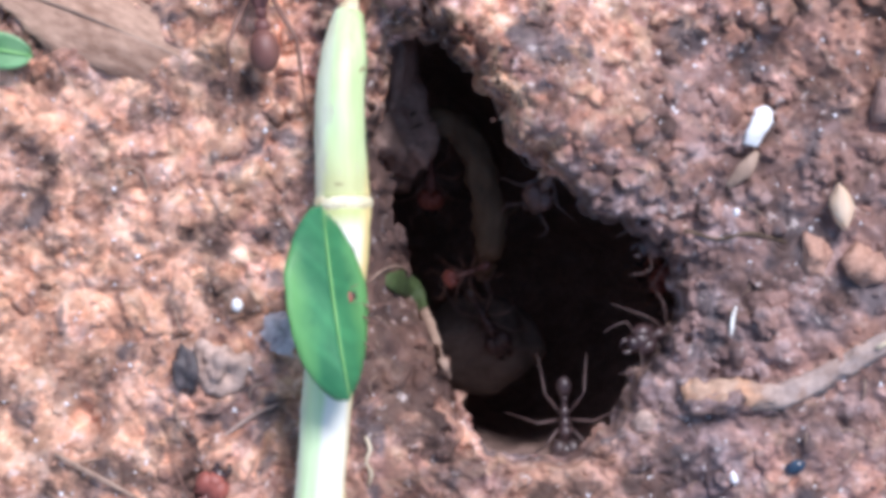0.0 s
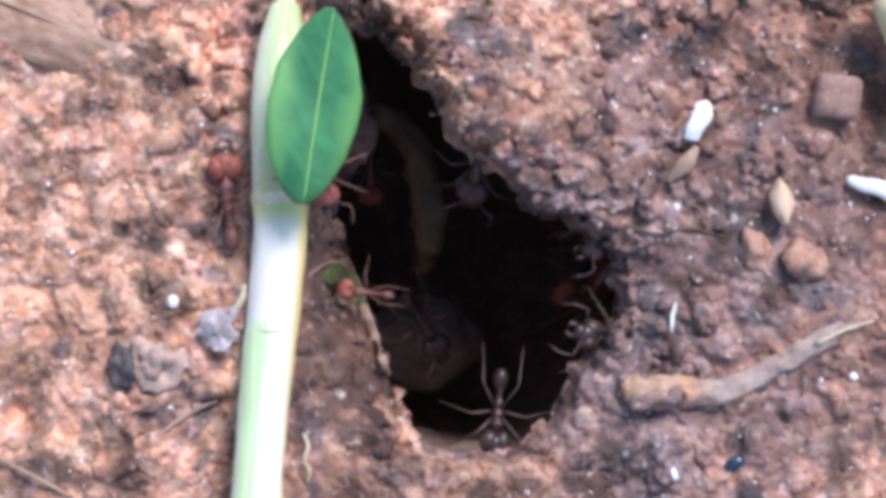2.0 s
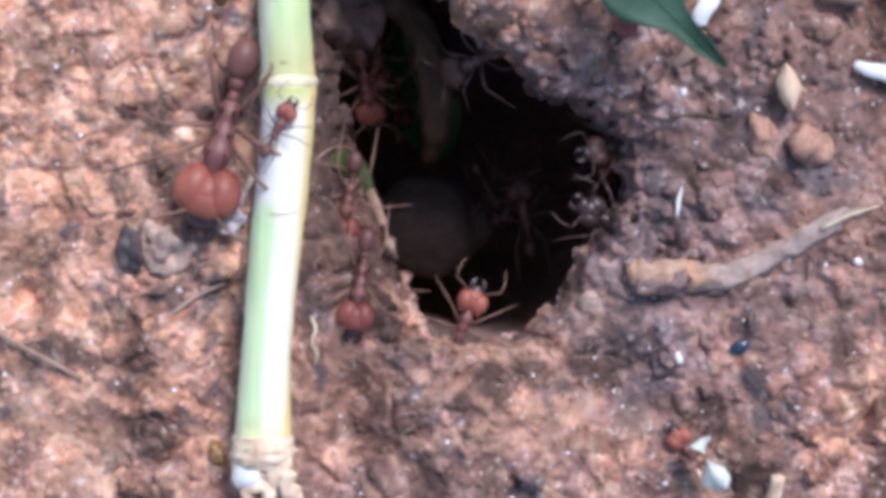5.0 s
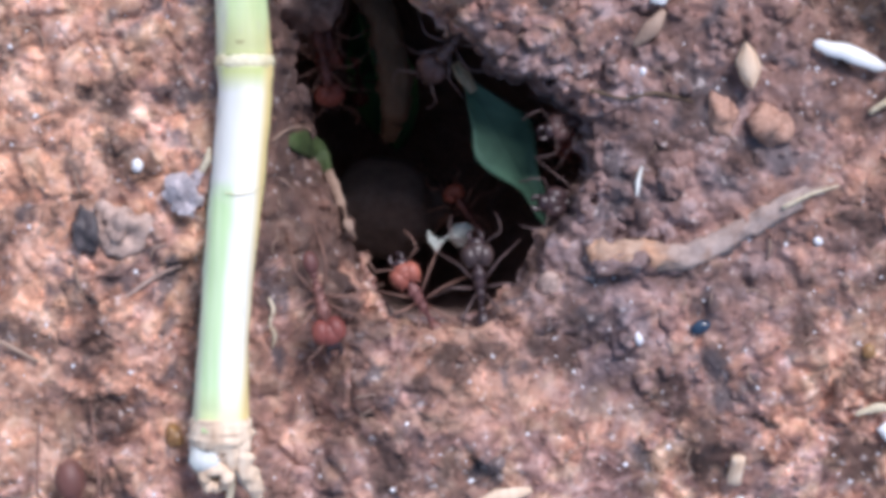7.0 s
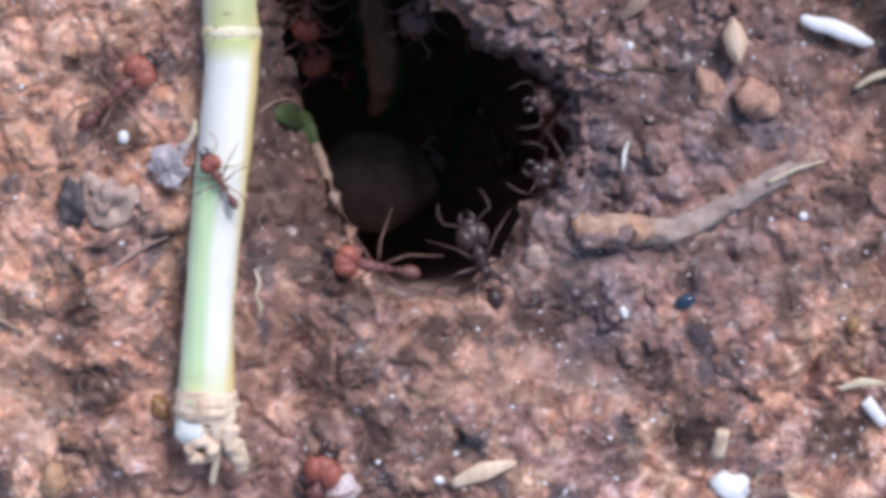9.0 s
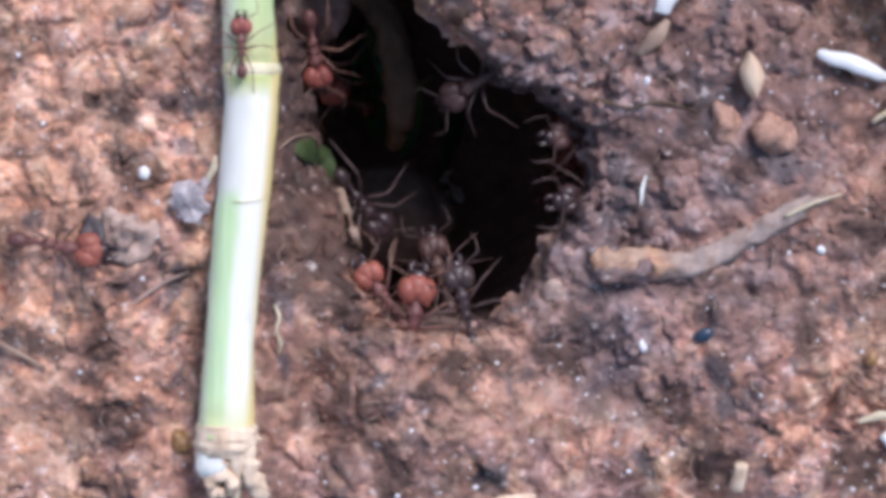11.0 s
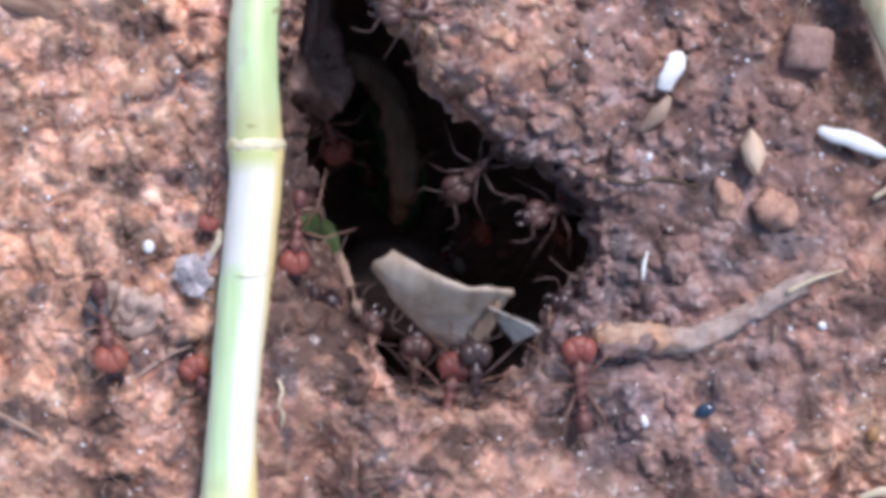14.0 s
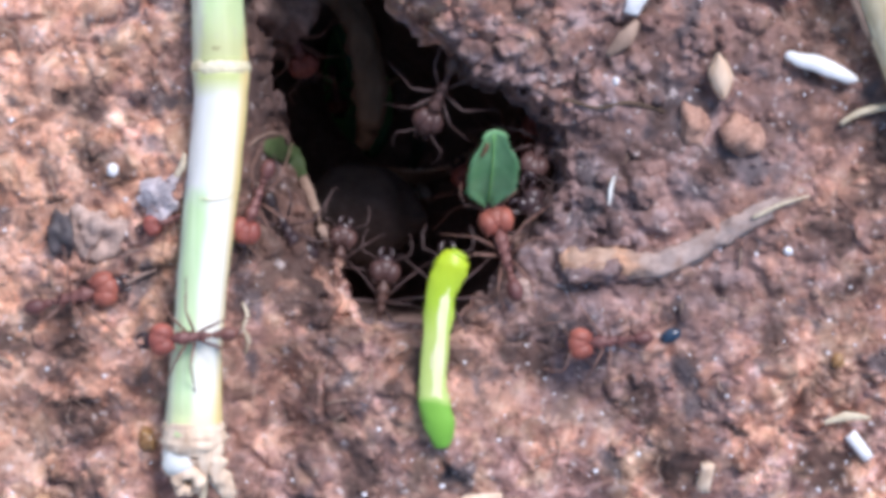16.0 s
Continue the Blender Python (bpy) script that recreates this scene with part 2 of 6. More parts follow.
def stem_material():
    """Grass culm: mint green along one flank, bleached cream-white along the other with its highlight painted in,
    straw-yellow at that edge; lilac-white below the joint.
    """
    n = Nodes("grass_culm")
    fibre = n.noise(900, 4, 0.6, (1, 0.05, 1))
    mint = n.ramp(fibre, (0.3, (0.46, 0.68, 0.33)), (0.55, (0.62, 0.82, 0.46)), (0.75, (0.73, 0.89, 0.58)))
    olive = n.ramp(fibre, (0.3, (0.42, 0.50, 0.20)), (0.7, (0.64, 0.70, 0.36)))
    mint = n.mix(n.grey(n.noise(170, 3, 0.6, (1, 0.3, 1)), 0.52, 0.64, 0.0, 0.55), mint, olive)
    cream = n.mix(n.noise(300, 4, 0.6, (1, 0.3, 1)), (0.84, 0.82, 0.70), (0.95, 0.94, 0.86))
    lilac = n.mix(n.noise(330, 4, 0.65, (1, 0.4, 1)), (0.74, 0.70, 0.72), (0.93, 0.91, 0.88))
    across = n.tree.nodes.new("ShaderNodeMath")
    across.operation = "MULTIPLY_ADD"
    n.link(n.axis(1), across.inputs[0])
    across.inputs[1].default_value = -0.078
    n.link(n.axis(0), across.inputs[2])
    sway = n.tree.nodes.new("ShaderNodeMath")
    sway.operation = "MULTIPLY_ADD"
    n.link(n.noise(120, 3, 0.6, (1, 0.5, 1)), sway.inputs[0])
    sway.inputs[1].default_value = 0.0026
    n.link(across.outputs[0], sway.inputs[2])
    # cream flank: bleaching, plus the bright highlight put into the colour
    color = n.mix(n.grey(sway.outputs[0], 0.0012, 0.0018), mint, cream)
    # bleached stretch below the joint, with an uneven lower edge
    low = n.tree.nodes.new("ShaderNodeMath")
    low.operation = "MULTIPLY_ADD"
    n.link(n.noise(260, 3, 0.6), low.inputs[0])
    low.inputs[1].default_value = 0.006
    n.link(n.axis(1), low.inputs[2])
    bleached = n.mix(n.grey(sway.outputs[0], 0.0004, 0.0026), lilac, cream)
    color = n.mix(n.grey(low.outputs[0], 0.0002, 0.0022, 0.0, 0.9), color, bleached)
    # yellow-green collar under the joint, plain mint above it
    color = n.mix(n.grey(n.axis(1), 0.0050, 0.0064), color, n.mix(fibre, (0.52, 0.60, 0.20), (0.80, 0.80, 0.42)))
    color = n.mix(n.grey(n.axis(1), 0.0070, 0.0082), color, n.mix(n.grey(n.axis(1), 0.0086, 0.0125), n.mix(fibre, (0.44, 0.46, 0.20), (0.68, 0.70, 0.38)), mint))
    color = n.mix(n.grey(n.axis(1), -0.0150, -0.0172, 0.0, 0.6), color, n.mix(fibre, (0.60, 0.64, 0.24), (0.86, 0.84, 0.48)))
    # straw edge on the cream flank, greyed edge on the other
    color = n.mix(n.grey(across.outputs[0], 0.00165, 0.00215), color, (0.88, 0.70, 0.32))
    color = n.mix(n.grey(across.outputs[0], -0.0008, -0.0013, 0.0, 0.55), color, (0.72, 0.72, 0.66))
    smudge = n.grey(n.noise(240, 4, 0.7, (1, 0.5, 1)), 0.62, 0.72, 0.0, 0.5)
    color = n.mix(smudge, color, (0.52, 0.46, 0.44))
    spots = n.grey(n.noise(520, 3, 0.7), 0.68, 0.74, 0.0, 0.7)
    color = n.mix(spots, color, (0.25, 0.19, 0.09))
    n.bump(fibre, 0.3, 0.0001)
    return n.done(color, 0.42, 0.45)


def leaf_material(name, dark, light, rough=0.42, margin=0.0):
    """Green leaf: darker and lighter mottling and faint side veins."""
    n = Nodes(name)
    w = n.tree.nodes.new("ShaderNodeTexWave")
    w.bands_direction = "DIAGONAL"
    w.inputs["Scale"].default_value = 210
    w.inputs["Distortion"].default_value = 2.0
    n.link(n.coords, w.inputs["Vector"])
    mott = n.noise(260, 5, 0.6)
    color = n.ramp(mott, (0.3, dark), (0.7, light))
    color = n.mix(n.grey(w.outputs["Fac"], 0.72, 1.0, 0.0, 0.14), color, tuple(min(1, c * 1.6) for c in light))
    if margin:
        # yellower, paler towards the rim
        side = n.tree.nodes.new("ShaderNodeMath")
        side.operation = "ABSOLUTE"
        n.link(n.axis(0), side.inputs[0])
        rim = n.tree.nodes.new("ShaderNodeMath")
        rim.operation = "MULTIPLY_ADD"
        n.link(n.noise(300, 4, 0.6), rim.inputs[0])
        rim.inputs[1].default_value = 0.0022
        n.link(side.outputs[0], rim.inputs[2])
        color = n.mix(n.grey(rim.outputs[0], margin * 0.85, margin * 1.35, 0.0, 0.75), color, (0.20, 0.50, 0.16))
    n.bump(n.mix(0.6, w.outputs["Fac"], n.noise(700, 4, 0.6)), 0.35, 0.00012)
    return n.done(color, rough, 0.5, 0.25)


CULM = stem_material()
NODE = plain_material("culm_node", (0.60, 0.50, 0.27), (0.90, 0.84, 0.62), 600, 0.5, 0.4, 0, 0.4)
PITH = plain_material("culm_pith", (0.74, 0.76, 0.72), (0.88, 0.88, 0.84), 500, 0.6)
PITH_HOLE = plain_material("culm_hollow", (0.09, 0.05, 0.03), (0.24, 0.15, 0.08), 900, 0.8)
HUSK = plain_material("dry_husk", (0.68, 0.46, 0.31), (0.95, 0.77, 0.60), 500, 0.55, 0.4, 0.1, 0.4, (1, 0.2, 1))
TORN = plain_material("torn_sheath", (0.70, 0.48, 0.32), (0.95, 0.78, 0.61), 500, 0.55, 0.4, 0.05, 0.4, (1, 0.2, 1))
SHEATH = plain_material("dry_sheath", (0.26, 0.17, 0.13), (0.48, 0.34, 0.26), 350, 0.6, 0.35, 0.1, 0.5, (1, 0.25, 1))
SOILED = plain_material("soiled_sheath", (0.26, 0.145, 0.10), (0.58, 0.38, 0.28), 420, 0.7, 0.3, 0.05, 1.0, (1, 0.4, 1))
STRAW = plain_material("straw", (0.56, 0.44, 0.24), (0.84, 0.76, 0.56), 350, 0.45, 0.4, 0, 0.3, (1, 0.12, 1))
CHALK = plain_material("white_grain", (0.80, 0.80, 0.80), (0.93, 0.93, 0.93), 700, 0.45, 0.5, 0, 0.3)
QUARTZ = plain_material("quartz", (0.76, 0.75, 0.78), (0.92, 0.92, 0.95), 600, 0.2, 0.6, 0, 0.4)
ROSY = plain_material("rosy_quartz", (0.36, 0.22, 0.21), (0.86, 0.80, 0.80), 900, 0.25, 0.6, 0, 0.8)
GREYSTONE = plain_material("grey_stone", (0.27, 0.185, 0.16), (0.66, 0.48, 0.40), 420, 0.65, 0.35, 0, 1.0)
FLAKE = plain_material("lilac_flake", (0.28, 0.235, 0.245), (0.66, 0.585, 0.60), 520, 0.5, 0.4, 0, 0.9)
PALE_CLOD = plain_material("pale_clod", (0.27, 0.14, 0.10), (0.62, 0.38, 0.29), 480, 0.8, 0.3, 0, 0.9)
AMBER = plain_material("amber_crumb", (0.20, 0.095, 0.04), (0.46, 0.27, 0.11), 500, 0.35, 0.5, 0, 0.3)
ROOT = plain_material("soiled_root", (0.28, 0.19, 0.16), (0.50, 0.37, 0.315), 420, 0.75, 0.25, 0, 0.7)


def twig_material():
    """Root bark under dried soil, orange towards one end."""
    n = Nodes("twig_bark")
    f = n.mix(0.5, n.noise(420, 5, 0.6), n.noise(1800, 3, 0.6))
    grey = n.ramp(f, (0.36, (0.30, 0.225, 0.20)), (0.64, (0.54, 0.42, 0.375)))
    warm = n.ramp(f, (0.36, (0.34, 0.21, 0.15)), (0.64, (0.58, 0.40, 0.30)))
    color = n.mix(n.grey(n.axis(0), 0.0035, 0.0075), warm, grey)
    rust = n.ramp(n.noise(800, 4, 0.6), (0.40, (0.36, 0.18, 0.10)), (0.60, (0.74, 0.42, 0.26)))
    color = n.mix(n.grey(n.noise(330, 4, 0.6), 0.50, 0.58, 0.0, 0.75), color, n.mix(n.grey(n.axis(0), 0.004, 0.010), rust, (0.34, 0.235, 0.195)))
    n.bump(n.noise(1500, 4, 0.7), 0.8, 0.0002)
    return n.done(color, 0.75, 0.25)


TWIG = twig_material()
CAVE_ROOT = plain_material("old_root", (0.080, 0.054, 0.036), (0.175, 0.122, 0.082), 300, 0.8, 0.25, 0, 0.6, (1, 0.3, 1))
FIBRE = plain_material("pale_fibre", (0.52, 0.42, 0.28), (0.76, 0.67, 0.50), 600, 0.5)
SHELL = plain_material("dark_blue_shell", (0.012, 0.022, 0.045), (0.03, 0.07, 0.12), 500, 0.18, 0.8)
LEAF = leaf_material("green_leaf", (0.035, 0.19, 0.085), (0.090, 0.36, 0.15), 0.36, 0.0028)
LEAF_DEEP = leaf_material("blue_green_leaf", (0.035, 0.095, 0.062), (0.085, 0.185, 0.12), 0.62)
LEAF_FRESH = leaf_material("fresh_leaf", (0.13, 0.35, 0.14), (0.30, 0.56, 0.28))
LEAF_MOSS = leaf_material("moss_leaf", (0.038, 0.062, 0.022), (0.095, 0.140, 0.048), 0.7)
RIB = plain_material("leaf_rib", (0.16, 0.42, 0.12), (0.28, 0.55, 0.20), 600, 0.45)
LEAF_TIP = plain_material("leaf_stalk", (0.30, 0.24, 0.14), (0.52, 0.40, 0.27), 600, 0.5)
FOLD = plain_material("leaf_crease", (0.26, 0.165, 0.105), (0.50, 0.33, 0.23), 420, 0.5, 0.4, 0.1, 0.4)
FLAP = plain_material("leaf_flap", (0.42, 0.36, 0.31), (0.66, 0.60, 0.54), 400, 0.45, 0.5, 0.1, 0.3)
PETAL = plain_material("pale_petal", (0.60, 0.66, 0.62), (0.80, 0.84, 0.80), 500, 0.5, 0.4, 0.2)
LIME = plain_material("lime_stalk", (0.38, 0.55, 0.03), (0.60, 0.74, 0.06), 400, 0.4, 0.5, 0.1)


def stalk_material():
    """Leaf stalk: lime at one end, yellow-green along the middle, green at the other end."""
    n = Nodes("leaf_stalk_skin")
    along = n.tree.nodes.new("ShaderNodeMath")
    along.operation = "MULTIPLY_ADD"
    n.link(n.noise(420, 4, 0.6), along.inputs[0])
    along.inputs[1].default_value = 0.0016
    n.link(n.axis(1), along.inputs[2])
    color = n.ramp(n.grey(along.outputs[0], -0.0065, 0.0075), (0.0, (0.17, 0.44, 0.05)), (0.26, (0.24, 0.52, 0.07)), (0.30, (0.56, 0.70, 0.22)),
                   (0.60, (0.58, 0.72, 0.18)), (0.78, (0.46, 0.66, 0.05)), (1.0, (0.50, 0.64, 0.02)))
    n.bump(n.noise(900, 3, 0.6, (1, 0.1, 1)), 0.2, 0.0001)
    return n.done(color, 0.4, 0.5, 0.08)


STALK = stalk_material()
STALK_RIDGE = plain_material("stalk_ridge", (0.78, 0.80, 0.36), (0.94, 0.93, 0.62), 420, 0.45, 0.4, 0.05, 0.2, (1, 0.2, 1))


def dry_leaf_material():
    """Dead leaf: silvery beige skin with fine parallel veins, browner towards one corner and along creases."""
    n = Nodes("dry_leaf")
    vein = n.noise(900, 3, 0.6, (1, 0.12, 1))
    skin = n.ramp(n.mix(0.72, vein, n.noise(230, 5, 0.65)), (0.34, (0.34, 0.235, 0.165)), (0.5, (0.56, 0.43, 0.335)), (0.66, (0.80, 0.675, 0.575)))
    rust = n.ramp(n.noise(520, 4, 0.6), (0.35, (0.22, 0.125, 0.07)), (0.65, (0.44, 0.29, 0.18)))
    edge = n.tree.nodes.new("ShaderNodeMath")
    edge.operation = "MULTIPLY_ADD"
    n.link(n.noise(330, 4, 0.6), edge.inputs[0])
    edge.inputs[1].default_value = 0.006
    n.link(n.axis(0), edge.inputs[2])
    color = n.mix(n.grey(edge.outputs[0], 0.0002, -0.0030, 0.0, 0.65), skin, rust)
    n.bump(n.mix(0.5, vein, n.noise(700, 4, 0.6)), 0.5, 0.00025)
    return n.done(color, 0.36, 0.5, 0.18)


DRY = dry_leaf_material()


def ant_material(name, a, b, rough):
    """Ant cuticle: fine grain, and from ant to ant darker or more orange."""
    n = Nodes(name)
    color = n.ramp(n.noise(700, 4, 0.6), (0.36, a), (0.64, b))
    color = n.mix(1.0, color, n.ramp(n.random(), (0.0, (0.7, 0.68, 0.7)), (0.5, (0.92, 0.92, 0.90)), (1.0, (1.06, 1.14, 0.98))), "MULTIPLY")
    n.bump(n.noise(2800, 3, 0.6), 0.25, 0.0001)
    return n.done(color, rough, 0.5)


ANT_RED = ant_material("ant_head_red", (0.20, 0.050, 0.042), (0.45, 0.130, 0.100), 0.5)
ANT_BODY = ant_material("ant_body_red", (0.135, 0.052, 0.050), (0.27, 0.110, 0.100), 0.5)
# dusky and tan skins, darker also to put the hole's shade into colour
ANT_DUSKY_DIM = ant_material("ant_dusky_dim", (0.038, 0.023, 0.026), (0.085, 0.048, 0.050), 0.36)
ANT_TAN_DIM = ant_material("ant_tan_dim", (0.080, 0.040, 0.037), (0.165, 0.085, 0.075), 0.45)
ANT_LEG = plain_material("ant_leg", (0.16, 0.080, 0.062), (0.30, 0.165, 0.125), 900, 0.5, 0.4)
ANT_LEG_DIM = plain_material("ant_leg_dim", (0.068, 0.042, 0.041), (0.145, 0.090, 0.083), 900, 0.45, 0.45)
ANT_FACE = plain_material("ant_face", (0.022, 0.013, 0.016), (0.055, 0.03, 0.032), 700, 0.27, 0.6)


# ---- mesh helpers (all in millimetres) ----
def part(name, bm, material, parent=None, label="", smooth=True, m=None):
    """Links a bmesh as one mesh object under a thing or part."""
    bm.transform(Matrix.Scale(MM, 4))
    me = bpy.data.meshes.new(name)
    bm.to_mesh(me)
    bm.free()
    me.materials.append(material)
    if smooth:
        me.shade_smooth()
    ob = new(name, me)
    ob.parent = parent
    if m is not None:
        ob.matrix_basis = m
    return tagged(ob, label)


def thing(name, label, category, m=None, group=""):
    ob = new(name)
    ob.empty_display_size = 0.002
    if m is not None:
        ob.matrix_basis = m
    return tagged(ob, label, category, group)


def lump(rx, ry, rz, seed, rough=0.18, sub=2, square=0.0):
    """An uneven stone-like lump."""
    bm = bmesh.new()
    bmesh.ops.create_icosphere(bm, subdivisions=sub, radius=1)
    off = Vector((seed * 3.7, seed * 1.9, seed * 7.3))
    for v in bm.verts:
        c = v.co.copy()
        if square:
            k = 1 / max(abs(c.x), abs(c.y), abs(c.z))
            c = c.lerp(c * k * 0.8, square)
        c *= 1 + rough * 1.6 * noise.noise(v.co * 1.3 + off) + rough * 0.7 * noise.noise(v.co * 3.1 + off)
        v.co = (c.x * rx, c.y * ry, c.z * rz)
    return bm


def sweep(points, radii, sides=10, flat=1.0, wobble=0.0, seed=0, caps=True, fine=4):
    """A tube along a smooth path through points; flat squeezes its height."""
    pts, rad = [Vector(p) for p in points], list(radii)
    path, rr = [], []
    n = len(pts)
    for i in range(n - 1):
        p0, p1, p2, p3 = pts[max(i - 1, 0)], pts[i], pts[i + 1], pts[min(i + 2, n - 1)]
        for k in range(fine):
            s = k / fine
            path.append(0.5 * ((2 * p1) + (p2 - p0) * s + (2 * p0 - 5 * p1 + 4 * p2 - p3) * s * s + (3 * p1 - p0 - 3 * p2 + p3) * s ** 3))
            rr.append(rad[i] + (rad[i + 1] - rad[i]) * s)
    path.append(pts[-1])
    rr.append(rad[-1])
    bm = bmesh.new()
    rings = []
    for i, p in enumerate(path):
        d = (path[min(i + 1, len(path) - 1)] - path[max(i - 1, 0)]).normalized()
        ref = Vector((0, 0, 1)) if abs(d.z) < 0.9 else Vector((1, 0, 0))
        u = d.cross(ref).normalized()
        w = u.cross(d).normalized()
        ring = []
        for k in range(sides):
            a = 2 * math.pi * k / sides
            r = rr[i] * (1 + wobble * noise.noise(Vector((i * 0.35, k * 0.9, seed))))
            ring.append(bm.verts.new(p + u * (r * math.cos(a)) + w * (r * flat * math.sin(a))))
        rings.append(ring)
    for a, b in zip(rings, rings[1:]):
        for k in range(sides):
            bm.faces.new((a[k], a[(k + 1) % sides], b[(k + 1) % sides], b[k]))
    if caps:
        bm.faces.new(rings[0][::-1])
        bm.faces.new(rings[-1])
    bmesh.ops.recalc_face_normals(bm, faces=bm.faces)
    return bm


def shell(rows, thick):
    """A closed sheet of even thickness from rows of points."""
    bm = bmesh.new()
    top = [[bm.verts.new(p) for p in row] for row in rows]
    low = [[bm.verts.new((p[0], p[1], p[2] - thick)) for p in row] for row in rows]
    nj, ni = len(rows) - 1, len(rows[0]) - 1
    for j in range(nj):
        for i in range(ni):
            bm.faces.new((top[j][i], top[j][i + 1], top[j + 1][i + 1], top[j + 1][i]))
            bm.faces.new((low[j][i], low[j + 1][i], low[j + 1][i + 1], low[j][i + 1]))
    rim = [(0, i) for i in range(ni)] + [(j, ni) for j in range(nj)] + [(nj, i) for i in range(ni, 0, -1)] + [(j, 0) for j in range(nj, 0, -1)]
    for (a, b), (c, d) in zip(rim, rim[1:] + rim[:1]):
        f = bm.faces.new((top[c][d], top[a][b], low[a][b], low[c][d]))
        f.smooth = False
    return bm


def blade(length, width, half, bend, thick=0.18, nu=9, nv=22, ragged=0.0, seed=1):
    """A leaf blade along y; half(s) gives its half width from 0 to 1, bend(u, s) its height."""
    grid = []
    for j in range(nv + 1):
        s = j / nv
        row = []
        for i in range(nu + 1):
            u = 2 * i / nu - 1
            w = half(s) * width / 2
            edge = 1 + ragged * noise.noise(Vector((u * 1.5, s * 9, seed)))
            row.append((u * w * edge, (s - 0.5) * length, bend(u, s)))
        grid.append(row)
    return shell(grid, thick)


# ---- the ground: one sheet with the nest hole in it ----
def lattice_noise(x, y, wave, seed):
    """Smooth noise in -1 to 1 with that wavelength, on arrays."""
    x, y = x / wave + seed * 17.31, y / wave + seed * 9.77
    xi, yi = np.floor(x), np.floor(y)
    fx, fy = x - xi, y - yi
    fx, fy = fx * fx * fx * (fx * (fx * 6 - 15) + 10), fy * fy * fy * (fy * (fy * 6 - 15) + 10)

    def h(a, b):
        v = np.sin(a * 127.1 + b * 311.7 + seed * 74.7) * 43758.5453
        return 2 * (v - np.floor(v)) - 1

    return (h(xi, yi) * (1 - fx) + h(xi + 1, yi) * fx) * (1 - fy) + (h(xi, yi + 1) * (1 - fx) + h(xi + 1, yi + 1) * fx) * fy


def ease(v, a, b):
    k = np.clip((v - a) / (b - a), 0, 1)
    return k * k * (3 - 2 * k)


def hump(x, y, cx, cy, rx, ry):
    return np.exp(-(((x - cx) / rx) ** 2 + ((y - cy) / ry) ** 2))


HOLE = [(9.6, -3.8, 7.3, 6.2), (-1.3, 9.6, 3.4, 6.3), (4.3, 1.8, 5.8, 4.6), (7.4, -8.9, 5.8, 5.1), (2.0, -4.2, 2.1, 6.5), (1.1, 3.0, 4.2, 9.1)]


def hole_depth(x, y):
    """How far inside the mouth's edge a place lies (negative: outside), in millimetres."""
    d = None
    for cx, cy, rx, ry in HOLE:
        k = np.hypot((x - cx) / rx, (y - cy) / ry)
        e = (1 - k) * min(rx, ry)
        d = e if d is None else np.logaddexp(d * 1.6, e * 1.6) / 1.6
    return d + 0.65 + 1.4 * hump(x, y, 6.5, -14.0, 5.0, 3.0)


def mouth(x, y):
    """The same with the crumbly unevenness of the edge."""
    return hole_depth(x, y) + 0.36 * lattice_noise(x, y, 1.9, 11) + 0.34 * lattice_noise(x, y, 0.8, 12) + 0.16 * lattice_noise(x, y, 0.37, 13)


def lip_slack(x, y):
    """How much gentler the mouth drops at the trodden lower lip."""
    return 1.0 + 0.7 * hump(x, y, 2.5, -11.0, 5.0, 4.0)


def lumps(x, y, size, seed):
    """Crumbs packed side by side: uneven domes of about that size with creases between them, from 0 to 1."""
    x, y = x / size, y / size
    xi, yi = np.floor(x), np.floor(y)

    def h(a, b, k):
        v = np.sin(a * 127.1 + b * 311.7 + (seed + k) * 74.7) * 43758.5453
        return v - np.floor(v)

    first, second, tall = np.full(x.shape, 9.0), np.full(x.shape, 9.0), np.zeros(x.shape)
    for i in (-1, 0, 1):
        for j in (-1, 0, 1):
            a, b = xi + i, yi + j
            d = np.hypot(a + h(a, b, 0.0) - x, b + h(a, b, 1.3) - y)
            near = d < first
            second = np.where(near, first, np.minimum(second, d))
            tall = np.where(near, h(a, b, 2.6), tall)
            first = np.where(near, d, first)
    return ease(second - first, -0.1, 0.55) * (0.25 + 0.75 * tall) * (1 - 0.45 * first * first)


